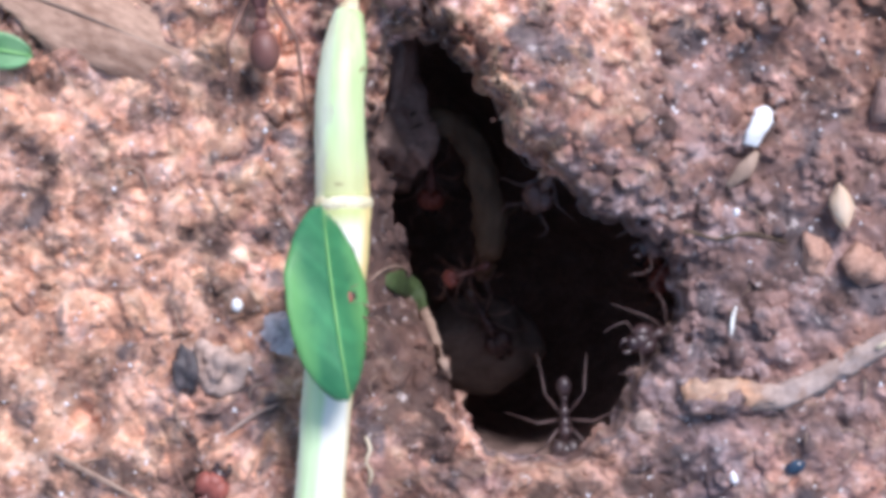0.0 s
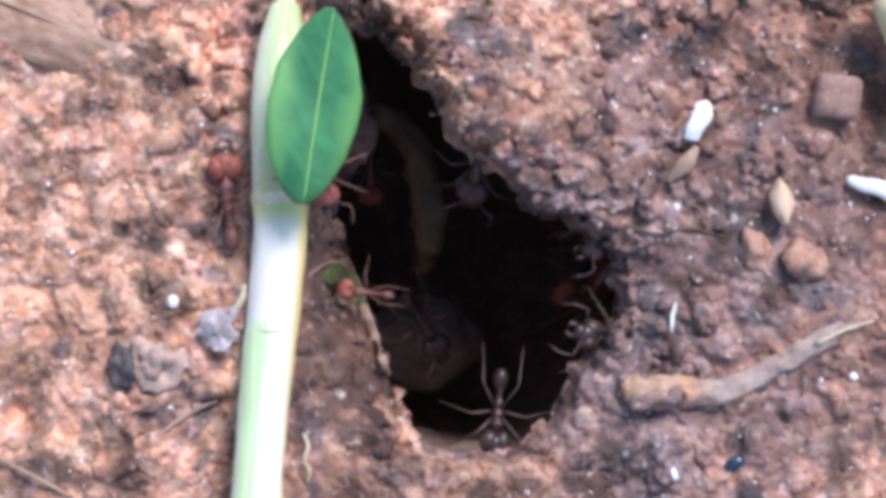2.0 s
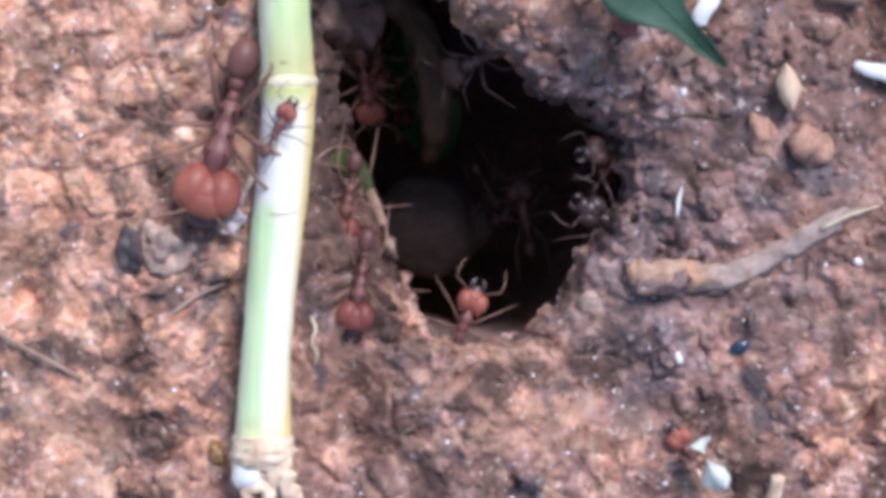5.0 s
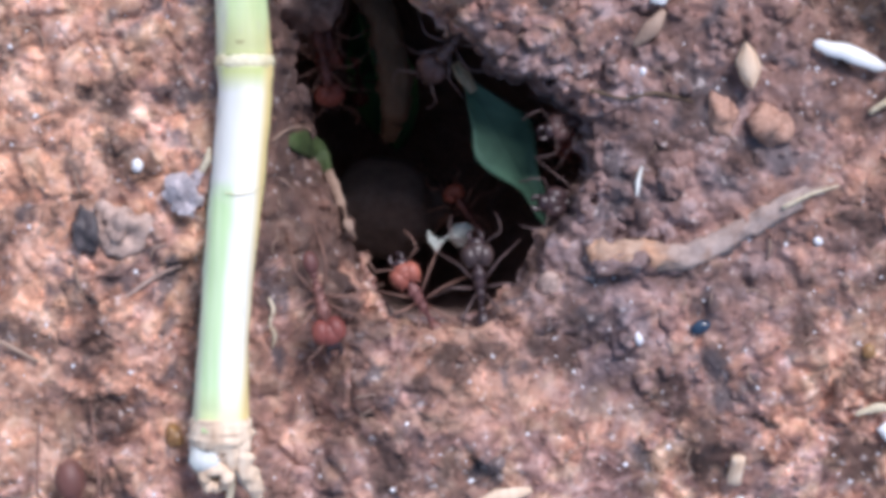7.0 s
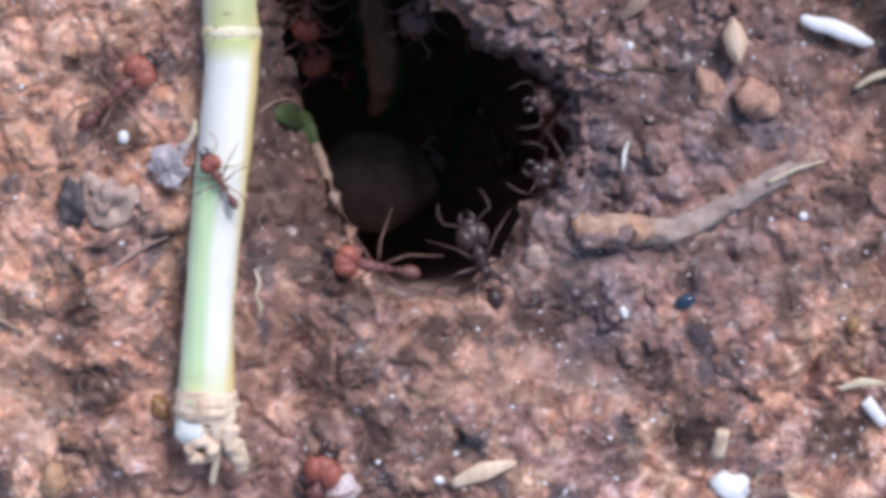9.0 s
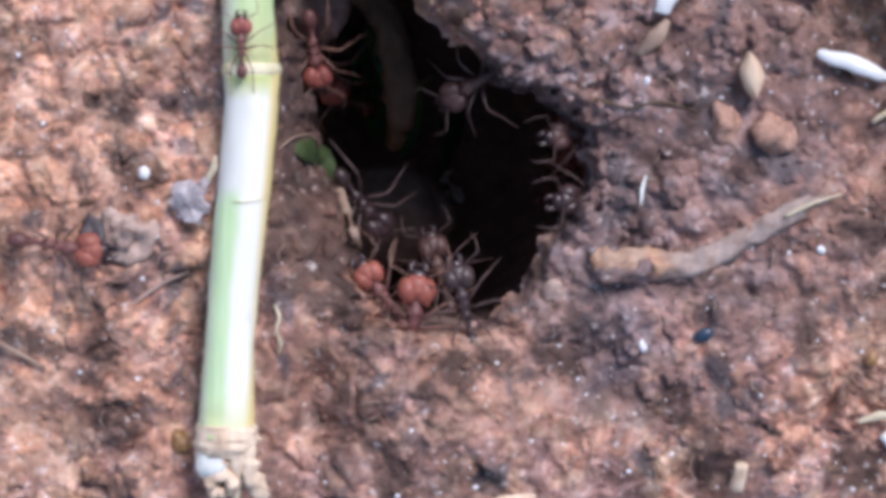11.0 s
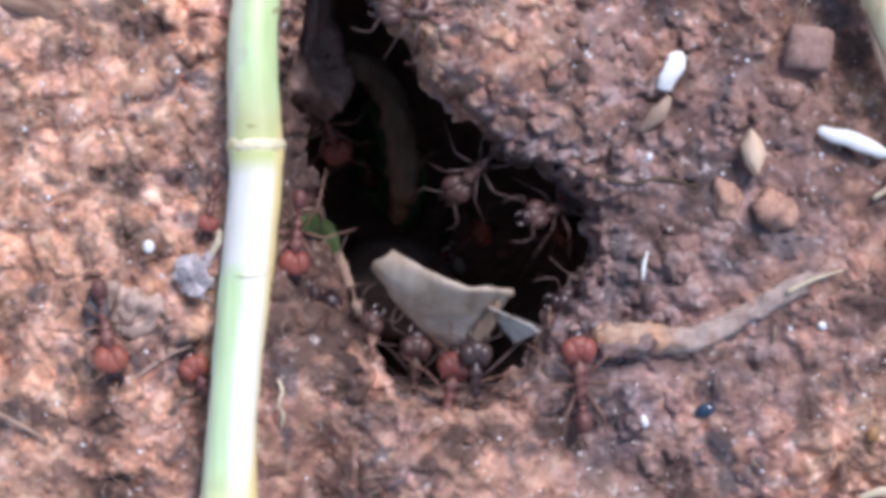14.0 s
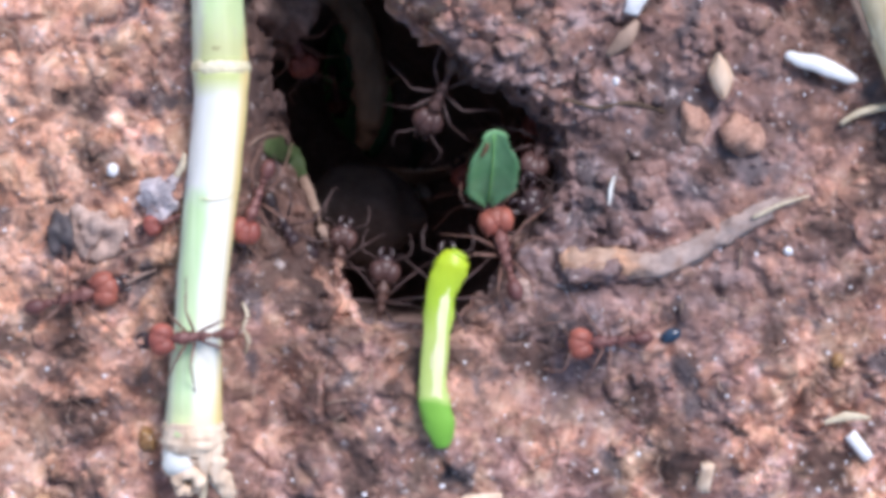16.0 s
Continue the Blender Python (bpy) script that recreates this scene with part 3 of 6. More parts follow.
def terrain(x, y):
    """The height of the ground, in millimetres."""
    x, y = np.asarray(x, float), np.asarray(y, float)
    z = 0.9 * lattice_noise(x, y, 9.0, 1) + 0.55 * lattice_noise(x, y, 4.0, 2)
    # crumbs of three sizes, bent out of true, over fine grain
    wx = x + 0.8 * lattice_noise(x, y, 1.9, 21) + 0.25 * lattice_noise(x, y, 0.6, 23)
    wy = y + 0.8 * lattice_noise(x, y, 1.9, 22) + 0.25 * lattice_noise(x, y, 0.6, 24)
    coarse = np.clip(0.62 + 0.75 * lattice_noise(x, y, 6.5, 8), 0.05, 1.4)
    z = z + 1.2 * coarse * lumps(wx, wy, 3.1, 3) + 0.34 * coarse * lumps(wx + 5, wy, 1.45, 4) + 0.13 * lumps(wx, wy + 7, 0.72, 5) - 0.9
    z = z + 0.15 * lattice_noise(x, y, 0.9, 6) + 0.05 * lattice_noise(x, y, 0.42, 7)
    # the bank above the hole, the mound before it and lesser heaps
    z = z + 2.6 * hump(x, y, 8.5, 9.5, 7, 6) + 1.2 * hump(x, y, -14, -2, 12, 14) + 2.5 * hump(x, y, 6.8, -20.2, 6.0, 4.6)
    z = z + 1.7 * hump(x, y, 31.0, -19.8, 4.2, 3.6) + 1.3 * hump(x, y, 25.6, -23.6, 2.0, 2.0) + 1.5 * hump(x, y, 32.5, -25.2, 3.2, 2.4)
    z = z - 2.2 * hump(x, y, -25.6, -12.2, 1.6, 2.2) - 1.3 * hump(x, y, -22.6, -6.4, 2.0, 2.6) - 1.2 * hump(x, y, -10.6, -17, 1.6, 8)
    z = z - 2.6 * hump(x, y, -3.0, -20.5, 2.6, 6.0) - 1.5 * hump(x, y, 17.6, -20.5, 4.2, 4.4) - 1.3 * hump(x, y, 21.5, -28.0, 3.0, 2.6)
    # the trodden slope between stem and hole, and the low shelf above it
    z = z - 7.0 * hump(x, y, -2.2, -4.4, 2.4, 4.8) - 3.6 * hump(x, y, -3.4, 3.0, 1.7, 5.0)
    z = z - 1.0 * hump(x, y, 18.0, -4, 3.0, 6)
    d = mouth(x, y)
    # the mouth drops sheer, a little gentler at the trodden lower lip
    slack = lip_slack(x, y)
    z = z + (0.45 * lattice_noise(x, y, 0.8, 31) + 0.5 * lattice_noise(x, y, 1.7, 32)) * ease(d, -0.8, 0.2)
    return z - 0.6 * ease(d, -2.6, -0.3) - 4.0 * ease(d / slack, -0.35, 0.6)


def surface(x, y):
    return float(terrain(np.array([x]), np.array([y]))[0])


def lines(lo, hi, step, far):
    """Fine even lines from lo to hi and widening ones out to far."""
    mid = list(np.arange(lo, hi + step / 2, step))
    out, a, gap = [], hi, step
    while a < far:
        gap *= 1.28
        a += gap
        out.append(a)
    back, a, gap = [], lo, step
    while a > -far:
        gap *= 1.28
        a -= gap
        back.append(a)
    return np.array(back[::-1] + mid + out)


def build_ground():
    xs, ys = lines(-37, 47, 0.13, 30000), lines(-38, 21, 0.13, 30000)
    gx, gy = np.meshgrid(xs, ys)
    gz = terrain(gx, gy)
    nx, ny = len(xs), len(ys)
    co = np.stack([gx, gy, gz], -1).reshape(-1, 3) * MM
    a = (np.arange(ny - 1)[:, None] * nx + np.arange(nx - 1)[None, :]).reshape(-1)
    quads = np.stack([a, a + 1, a + 1 + nx, a + nx], -1)
    inner = (mouth(gx, gy) / lip_slack(gx, gy)).ravel()
    quads = quads[inner[quads].min(1) < 0.6]
    me = bpy.data.meshes.new("ground")
    me.vertices.add(len(co))
    me.vertices.foreach_set("co", co.astype(np.float32).ravel())
    me.loops.add(quads.size)
    me.loops.foreach_set("vertex_index", quads.astype(np.int32).ravel())
    me.polygons.add(len(quads))
    me.polygons.foreach_set("loop_start", np.arange(0, quads.size, 4, dtype=np.int32))
    me.update(calc_edges=True)
    me.validate()
    me.shade_smooth()
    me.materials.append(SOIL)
    return tagged(new("ground", me), "crumbly red-brown soil with a deep ant nest hole", "soil", kind="structure")


ground = build_ground()


def build_shaft():
    """The dark chamber under the mouth: it widens below the rim, so that the bank overhangs it, and closes far down."""
    cx, cy, turns = 3.2, 0.0, 132
    levels = [(-2.5, -2.4), (-4.6, -0.9), (-8.0, 0.4), (-13.0, 2.2), (-20.0, 3.6), (-30.0, 4.2), (-42.0, 3.4), (-54.0, 1.0), (-64.0, -2.6)]
    rows = []
    for a in np.linspace(0, 2 * math.pi, turns, endpoint=False):
        ux, uy = math.cos(a), math.sin(a)
        r = np.arange(0.5, 30, 0.05)
        inside = hole_depth(cx + r * ux, cy + r * uy) > 0
        rim = float(r[np.argmin(inside)])
        # the wall hangs back under the bank; on the trodden side it goes straight down
        flare = 0.15 + 0.85 * float(ease(np.array(math.cos(a - radians(30))), -0.3, 0.5))
        rows.append([(rim, flare, ux, uy)] * len(levels))
    bm = bmesh.new()
    rings = []
    for k, (z, out) in enumerate(levels):
        ring = []
        for row in rows:
            rim, flare, ux, uy = row[k]
            grow = -out if k < 2 else out * flare
            wide = rim + grow if k < 7 else (rim + grow) * (0.9 if k == 7 else 0.55)
            p = Vector((cx + ux * wide, cy + uy * wide, z))
            if k < 2:
                p.z = min(p.z, surface(p.x, p.y) - 0.7)
            if k > 1:
                p += Vector((ux, uy, 0.4)) * (1.1 * noise.noise(p * 0.28) + 0.5 * noise.noise(p * 0.9))
            ring.append(bm.verts.new(p))
        rings.append(ring)
    for lo, hi in zip(rings, rings[1:]):
        for k in range(turns):
            bm.faces.new((lo[k], lo[(k + 1) % turns], hi[(k + 1) % turns], hi[k]))
    bm.faces.new(rings[-1])
    return part("nest_shaft", bm, DAMP_SOIL, ground, "dark earthen wall of the nest shaft")


build_shaft()


# ---- the grass stem ----
def torn_ring(c, axis, radius, thick, seed):
    """An uneven ring, the torn wall of a hollow stem's end."""
    d = Vector(axis).normalized()
    u = d.cross(Vector((1, 0, 0))).normalized()
    w = d.cross(u)
    bm = bmesh.new()
    rings = []
    for i in range(26):
        a = 2 * math.pi * i / 26
        out = u * math.cos(a) + w * math.sin(a)
        lift = 0.45 * noise.noise(Vector((math.cos(a) * 1.7, math.sin(a) * 1.7, seed)))
        fat = thick * (1 + 0.5 * noise.noise(Vector((math.cos(a) * 2.3, math.sin(a) * 2.3, seed + 4))))
        rings.append([bm.verts.new(Vector(c) + out * (radius + fat * math.cos(b)) + d * (fat * 1.5 * math.sin(b) + lift))
                      for b in (2 * math.pi * k / 8 for k in range(8))])
    for a, b in zip(rings, rings[1:] + rings[:1]):
        for k in range(8):
            bm.faces.new((a[k], a[(k + 1) % 8], b[(k + 1) % 8], b[k]))
    bmesh.ops.recalc_face_normals(bm, faces=bm.faces)
    return bm


def build_stem():
    ob = thing("grass_stem", "pale green jointed grass stem lying across the soil, cut end bleached", "grass stem", at(-7.9, -4, 0))

    def local(x, y, z):
        return (x + 7.9, y + 4, z)

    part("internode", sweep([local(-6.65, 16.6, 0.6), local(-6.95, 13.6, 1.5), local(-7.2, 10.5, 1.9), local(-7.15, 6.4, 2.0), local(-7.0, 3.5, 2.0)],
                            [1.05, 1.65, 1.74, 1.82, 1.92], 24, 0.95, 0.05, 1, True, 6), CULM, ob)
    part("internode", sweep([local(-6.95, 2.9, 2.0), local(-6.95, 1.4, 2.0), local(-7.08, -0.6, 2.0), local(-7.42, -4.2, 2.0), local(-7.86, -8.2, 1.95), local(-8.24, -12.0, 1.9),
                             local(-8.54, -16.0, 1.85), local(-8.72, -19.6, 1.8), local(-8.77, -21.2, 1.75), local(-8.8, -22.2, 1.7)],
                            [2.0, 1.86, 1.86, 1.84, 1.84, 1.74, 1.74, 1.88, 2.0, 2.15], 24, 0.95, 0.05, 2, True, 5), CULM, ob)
    part("node", sweep([local(-6.97, 3.65, 2), local(-6.97, 3.4, 2), local(-6.96, 3.1, 2), local(-6.95, 2.75, 2)], [1.92, 2.04, 2.09, 1.95], 24, 0.95, 0.06, 3), NODE, ob, "straw-brown ring of the stem")
    part("node", sweep([local(-8.75, -21.4, 1.75), local(-8.76, -22.0, 1.75), local(-8.77, -22.7, 1.7), local(-8.8, -23.4, 1.6)], [2.02, 2.2, 2.3, 1.9], 24, 0.95, 0.16, 4, True, 6), TORN, ob, "straw-brown ring of the stem")
    part("sheath_scar", sweep([local(-9.2, -5.3, 2.5), local(-8.3, -5.75, 3.55), local(-7.4, -5.9, 3.85), local(-6.4, -5.7, 3.45), local(-5.75, -5.3, 2.6)], [0.02, 0.035, 0.04, 0.04, 0.02], 6), NODE, ob, "thin brown scar round the stem")
    part("broken_end", sweep([local(-9.15, -22.9, 1.5), local(-9.25, -24.0, 1.5), local(-9.3, -25.3, 1.5)], [1.85, 1.7, 1.3], 22, 0.9, 0.35, 5, True, 7), TORN, ob, "tan fibrous broken end of the stem")
    part("broken_rim", torn_ring(local(-9.1, -25.45, 2.3), (0.02, -0.5, 0.86), 0.78, 0.46, 3), TORN, ob, "torn tan wall of the hollow end")
    part("pith", lump(1.3, 1.15, 0.85, 8, 0.25, 3), PITH, ob, "bleached white pith", True, at(-9.75 + 7.9, -23.95 + 4, 2.45, 0, -20, 10))
    part("pith_hole", lump(0.62, 0.5, 0.4, 5, 0.2, 3), PITH_HOLE, ob, "hollow brown core of the stem", True, at(-9.05 + 7.9, -25.45 + 4, 2.1, 25, 0, 10))
    part("torn_strip", sweep([local(-7.45, -22.6, 2.6), local(-7.35, -23.8, 2.7), local(-6.95, -25.0, 2.5), local(-6.45, -26.3, 2.0), local(-6.3, -27.3, 1.4)], [0.7, 0.72, 0.66, 0.58, 0.3], 12, 0.5, 0.7, 7, True, 7), TORN, ob, "torn tan strip of sheath")
    part("torn_strip", sweep([local(-7.75, -24.6, 2.1), local(-7.35, -25.5, 2.1), local(-6.95, -26.5, 1.6)], [0.2, 0.3, 0.16], 10, 0.4, 0.2, 10), PITH, ob, "greyish white inner strip of sheath")
    part("torn_strip", sweep([local(-8.0, -22.9, 3.0), local(-8.05, -24.0, 3.0), local(-8.1, -25.3, 2.4)], [0.4, 0.5, 0.3], 10, 0.5, 0.6, 12), TORN, ob, "torn tan strip of sheath")
    part("torn_strip", sweep([local(-8.05, -25.2, 1.6), local(-8.15, -26.5, 1.4), local(-8.45, -28.3, 0.9)], [0.34, 0.28, 0.22], 8, 0.6, 0.2, 8), FIBRE, ob, "thin pale fibre of the stem")
    part("frayed_top", sweep([local(-6.75, 16.0, 1.0), local(-6.5, 17.0, 1.2), local(-6.0, 17.8, 0.8)], [0.9, 0.6, 0.12], 10, 0.6, 0.3, 9), NODE, ob, "frayed brown upper end")


build_stem()


# ---- roots, husks and stones ----
def on_ground(x, y, up=0.0):
    return surface(x, y) + up


def build_twig():
    ob = thing("twig", "soil-coated root lying on the ground, one end orange", "root", at(17, -10, 0))
    pts = [(17.3, -10.4), (20.6, -10.3), (24.2, -10.5), (27.8, -8.7), (31.0, -6.9), (34.4, -5.0)]
    z = [-0.1, 0.15, 0.1, 0.1, 0.1, -0.3]
    q = [(x - 17, y + 10, h + sum(surface(x + i, y + j) for i in (-1, 0, 1) for j in (-1.5, 0, 1.5)) / 9) for (x, y), h in zip(pts, z)]
    q[0] = (0.1, -0.5, q[1][2] - 0.2)
    bm = sweep([q[0], (1.0, -0.4, q[1][2])] + q[1:], [0.5, 1.08, 1.05, 0.9, 0.82, 0.74, 0.5], 20, 0.7, 0.6, 3, True, 9)
    for v in bm.verts:
        v.co += Vector((0.10, 0.28, 0.16)) * noise.noise(v.co * 0.9) + Vector((0.06, 0.13, 0.10)) * noise.noise(v.co * 2.6)
    part("bark", bm, TWIG, ob)
    part("crust", lump(1.9, 0.8, 0.5, 4, 0.5, 3), CLOD, ob, "crumbs of soil stuck on the root", True, at(2.6, -0.9, q[1][2] + 0.5, 0, 0, 8))
    part("side_root", sweep([(13.6, 3.0, q[4][2] + 0.6), (15.6, 4.0, q[5][2] + 1.0), (17.6, 4.6, q[5][2] + 0.8)], [0.16, 0.14, 0.06], 6, 1, 0.2, 6), FIBRE, ob, "thin pale side root")


def build_cave_root():
    ob = thing("nest_root", "thick brown root arching through the shaded hole", "root", at(0, 5, -18))
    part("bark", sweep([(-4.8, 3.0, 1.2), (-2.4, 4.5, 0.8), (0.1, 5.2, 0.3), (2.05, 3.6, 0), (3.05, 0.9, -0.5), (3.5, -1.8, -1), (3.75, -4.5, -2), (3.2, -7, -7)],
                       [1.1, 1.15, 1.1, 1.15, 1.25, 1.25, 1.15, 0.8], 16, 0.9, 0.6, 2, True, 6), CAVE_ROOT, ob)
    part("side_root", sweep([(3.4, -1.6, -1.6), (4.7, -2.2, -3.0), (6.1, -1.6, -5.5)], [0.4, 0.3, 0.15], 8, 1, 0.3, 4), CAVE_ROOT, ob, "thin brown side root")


def build_grass_blade():
    """The half-buried green blade on the slope between stem and hole."""
    ob = thing("leaf_strip", "half-buried grass leaf strip, green turning brown, edging the hole", "leaf", at(-2.8, -3.2, 0))

    def local(x, y, up):
        return (x + 2.8, y + 3.2, surface(x, y) + up)

    part("green_end", sweep([local(-4.2, -2.3, -0.1), local(-3.5, -2.4, 0.25), local(-2.7, -2.9, 0.35), local(-2.0, -3.8, 0.3), local(-1.5, -4.7, 0.2)], [0.3, 0.85, 1.05, 0.8, 0.3], 14, 0.22, 0.55, 2), LEAF_MOSS, ob, "moss-green end")
    part("pale_edge", sweep([local(-5.2, -2.3, 0.2), local(-4.3, -1.5, 0.6), local(-3.2, -1.3, 0.6), local(-2.4, -1.9, 0.5)], [0.05, 0.09, 0.10, 0.05], 8, 0.6, 0.3, 5), SHEATH, ob, "pale thin edge of the leaf")
    part("dried_edge", sweep([local(-1.4, -4.6, 0.4), local(-0.9, -5.8, 0.5), local(-0.4, -7.0, 0.5), local(0.1, -8.4, 0.6), local(0.5, -9.6, 0.3)], [0.45, 0.4, 0.36, 0.3, 0.1], 8, 0.5, 0.7, 3), SHEATH, ob, "brown dried edge")


def build_stone(name, label, category, x, y, r, material, seed, up=0.3, turn=0.0, rough=0.2, square=0.0, sub=3, group=""):
    z = on_ground(x, y) + r[2] * up
    ob = part(name, lump(*r, seed, rough, sub, square), material, None, label, True, at(x, y, z, 0, 0, turn))
    return tagged(ob, "", category, group)


def build_flake():
    """A thin angular flake with a spur that leans against the stem."""
    h = on_ground(-11.3, -6.2)
    ob = thing("stone_flake", "lilac-grey stone flake leaning on the stem", "stone", at(-11.3, -6.2, h))
    part("slab", lump(1.25, 1.45, 0.6, 6, 0.6, 3, 0.7), FLAKE, ob, "", False, at(0, -0.1, 0.7, 6, -14, 30))
    part("spur", lump(0.42, 0.95, 0.4, 9, 0.5, 3, 0.4), FLAKE, ob, "", False, at(0.85, 1.25, 1.0, 14, -10, -38))
    part("sliver", sweep([(1.2, 1.6, 0.9), (1.7, 2.6, 1.2), (1.85, 3.5, 1.3)], [0.2, 0.26, 0.12], 8, 0.5, 0.4, 4), FIBRE, ob, "pale straw sliver by the flake")


def build_husk(name, label, category, x, y, length, width, material, turn, up=0.5, curl=0.3, tilt=0):
    h = on_ground(x, y, up)
    bm = blade(length, width, lambda s: max(0.04, math.sin(math.pi * min(1, max(0, s * 0.96 + 0.02))) ** 0.85),
               lambda u, s: curl * (1 - u * u) + 0.4 * curl * math.sin(s * 3), 0.25, 8, 14, 0.12, x)
    return tagged(part(name, bm, material, None, label, True, at(x, y, h, 0, tilt, turn)), "", category)


def build_rod(name, label, category, pts, radii, material, flat=1.0, seed=1, sides=10, wobble=0.15):
    cx, cy = pts[0][0], pts[0][1]
    q = [(x - cx, y - cy, z + sum(on_ground(x + i, y + j) for i in (-0.8, 0, 0.8) for j in (-0.8, 0, 0.8)) / 9) for x, y, z in pts]
    return tagged(part(name, sweep(q, radii, sides, flat, wobble, seed), material, None, label, True, at(cx, cy, 0)), "", category)


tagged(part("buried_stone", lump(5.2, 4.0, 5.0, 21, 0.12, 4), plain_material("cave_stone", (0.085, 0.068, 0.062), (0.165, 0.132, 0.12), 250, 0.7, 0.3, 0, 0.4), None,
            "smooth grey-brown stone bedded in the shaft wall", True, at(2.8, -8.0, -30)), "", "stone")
ledge = lump(3.6, 6.6, 8.5, 23, 0.42, 5)
for v in ledge.verts:
    v.co *= 1 + 0.10 * noise.noise(v.co * 0.55) + 0.07 * noise.noise(v.co * 1.3) + 0.03 * noise.noise(v.co * 3.0)
part("soil_ledge", ledge, DAMP_SOIL, ground, "shelf of damp soil inside the hole", True, at(-5.0, 11.2, -21.5))
build_twig()
build_cave_root()
build_grass_blade()
build_stone("pebble", "rounded grey-brown pebble with a dark flank", "pebble", -15.9, -8.2, (2.0, 1.8, 1.3), GREYSTONE, 3, -0.15, 20, 0.5, 0.0, 4)
# dark lump added at the pebble's left, standing in for its shaded flank
build_stone("dark_stone", "dark grey lump standing in for the pebble's shaded flank", "stone", -18.0, -8.5, (0.9, 1.4, 0.8), plain_material("dark_flank_skin", (0.045, 0.04, 0.045), (0.15, 0.12, 0.12), 400, 0.5, 0.4, 0, 0.5), 4, 0.25, 10, 0.5)
build_flake()
build_stone("stone_block", "squarish rust-brown stone block", "stone", 32.2, 10.4, (1.9, 1.9, 1.3), plain_material("brown_block", (0.24, 0.14, 0.12), (0.42, 0.275, 0.235), 450, 0.75, 0.3, 0, 0.8), 2, 0.35, -8, 0.08, 0.85)
build_stone("white_dot", "tiny white mineral grain in the soil", "grain", -14.5, -3.95, (0.42, 0.5, 0.4), CHALK, 7, 0.5, 0, 0.15, 0.2, 2)
build_stone("quartz_pebble", "glassy pinkish-white quartz pebble", "pebble", 0.5, -28.9, (1.4, 1.4, 1.1), ROSY, 9, 0.4, 0, 0.3, 0.3)
build_stone("white_stone", "smooth bright white stone chip", "stone", 28.6, -28.9, (1.4, 1.15, 0.8), CHALK, 11, 0.9, -15, 0.3, 0.6)
build_stone("rust_stone", "rounded lump of red-brown soil under a white chip", "stone", 26.8, -30.6, (2.2, 2.0, 1.2), CLOD, 12, 0.0, 0, 0.3)
build_stone("white_dot", "tiny white mineral grain in the soil", "grain", 7.5, -28.1, (0.4, 0.34, 0.3), CHALK, 13, 0.5, 0, 0.2, 0.2, 2)
build_stone("amber_crumb", "amber resin-like crumb on the soil", "crumb", -12.2, -23.1, (0.6, 0.9, 0.5), AMBER, 14, 0.4, 20, 0.25)
build_stone("tan_pebble", "small tan pebble on soil", "pebble", -19.8, -28.3, (0.9, 1.2, 0.8), plain_material("tan_stone", (0.38, 0.21, 0.12), (0.60, 0.38, 0.24), 400, 0.6, 0.4, 0, 0.4), 15, 0.4, 0, 0.2)
build_stone("clod_tall", "orange-brown lump of packed soil", "clod", 26.5, -0.5, (1.0, 1.4, 1.0), PALE_CLOD, 16, 0.2, 10, 0.35)
build_stone("clod_tall", "orange-brown lump of packed soil", "clod", 30.0, -1.2, (1.4, 1.5, 1.1), PALE_CLOD, 17, 0.2, 40, 0.4)
build_stone("lip_pebble", "grey pebble on the lip of the hole", "pebble", 14.4, -12.4, (0.8, 0.9, 0.6), GREYSTONE, 18, 0.5, 0, 0.2)
build_stone("beetle_shell", "glossy dark blue beetle wing case", "beetle shell", 25.0, -15.5, (0.8, 0.5, 0.4), SHELL, 19, 0.6, 25, 0.08, 0.0)
build_stone("shiny_grain", "bluish glassy mineral grain", "grain", 20.7, -16.3, (0.3, 0.5, 0.3), QUARTZ, 20, 0.6, 15, 0.25, 0.3, 2)
build_stone("shiny_grain", "bluish glassy mineral grain", "grain", 33.2, -9.35, (0.36, 0.3, 0.3), QUARTZ, 21, 0.7, 0, 0.25, 0.3, 2)
build_stone("shiny_grain", "bluish glassy mineral grain", "grain", 20.9, 2.6, (0.25, 0.34, 0.22), QUARTZ, 22, 0.5, 0, 0.25, 0.3, 2)
build_stone("orange_grain", "tiny orange mineral grain", "grain", 37.0, -17.2, (0.5, 0.6, 0.4), AMBER, 23, 0.5, 0, 0.2, 0.2, 2)
build_husk("seed_husk", "pale almond-shaped seed husk", "seed", 28.2, 3.0, 3.3, 1.7, HUSK, 8, 0.9, 0.6)
build_rod("seed_stalk", "grey-brown husk fibre by the white bit", "fibre", [(22.4, 6.9, 0.4), (21.4, 5.6, 0.8), (20.2, 4.4, 0.3)], [0.2, 0.65, 0.15], SHEATH, 0.4, 3)
build_rod("white_bit", "curled white paper-like husk", "husk", [(22.6, 10.0, 1.2), (22.7, 9.2, 1.5), (22.1, 8.2, 1.3), (21.9, 7.4, 0.9)], [0.5, 0.75, 0.66, 0.6], CHALK, 0.45, 4, 10, 0.3)
build_rod("white_stick", "short white splinter lying on the soil", "splinter", [(32.8, 4.6, 0.7), (33.6, 4.3, 1.0), (35.4, 3.7, 1.1), (37.0, 3.1, 1.0), (37.9, 2.8, 0.7)], [0.18, 0.5, 0.62, 0.5, 0.12], CHALK, 0.5, 5, 8, 0.4)
build_rod("white_splinter", "small white splinter on soil", "splinter", [(38.2, -22.6, 0.7), (39.6, -24.4, 0.7)], [0.5, 0.42], CHALK, 0.6, 6)
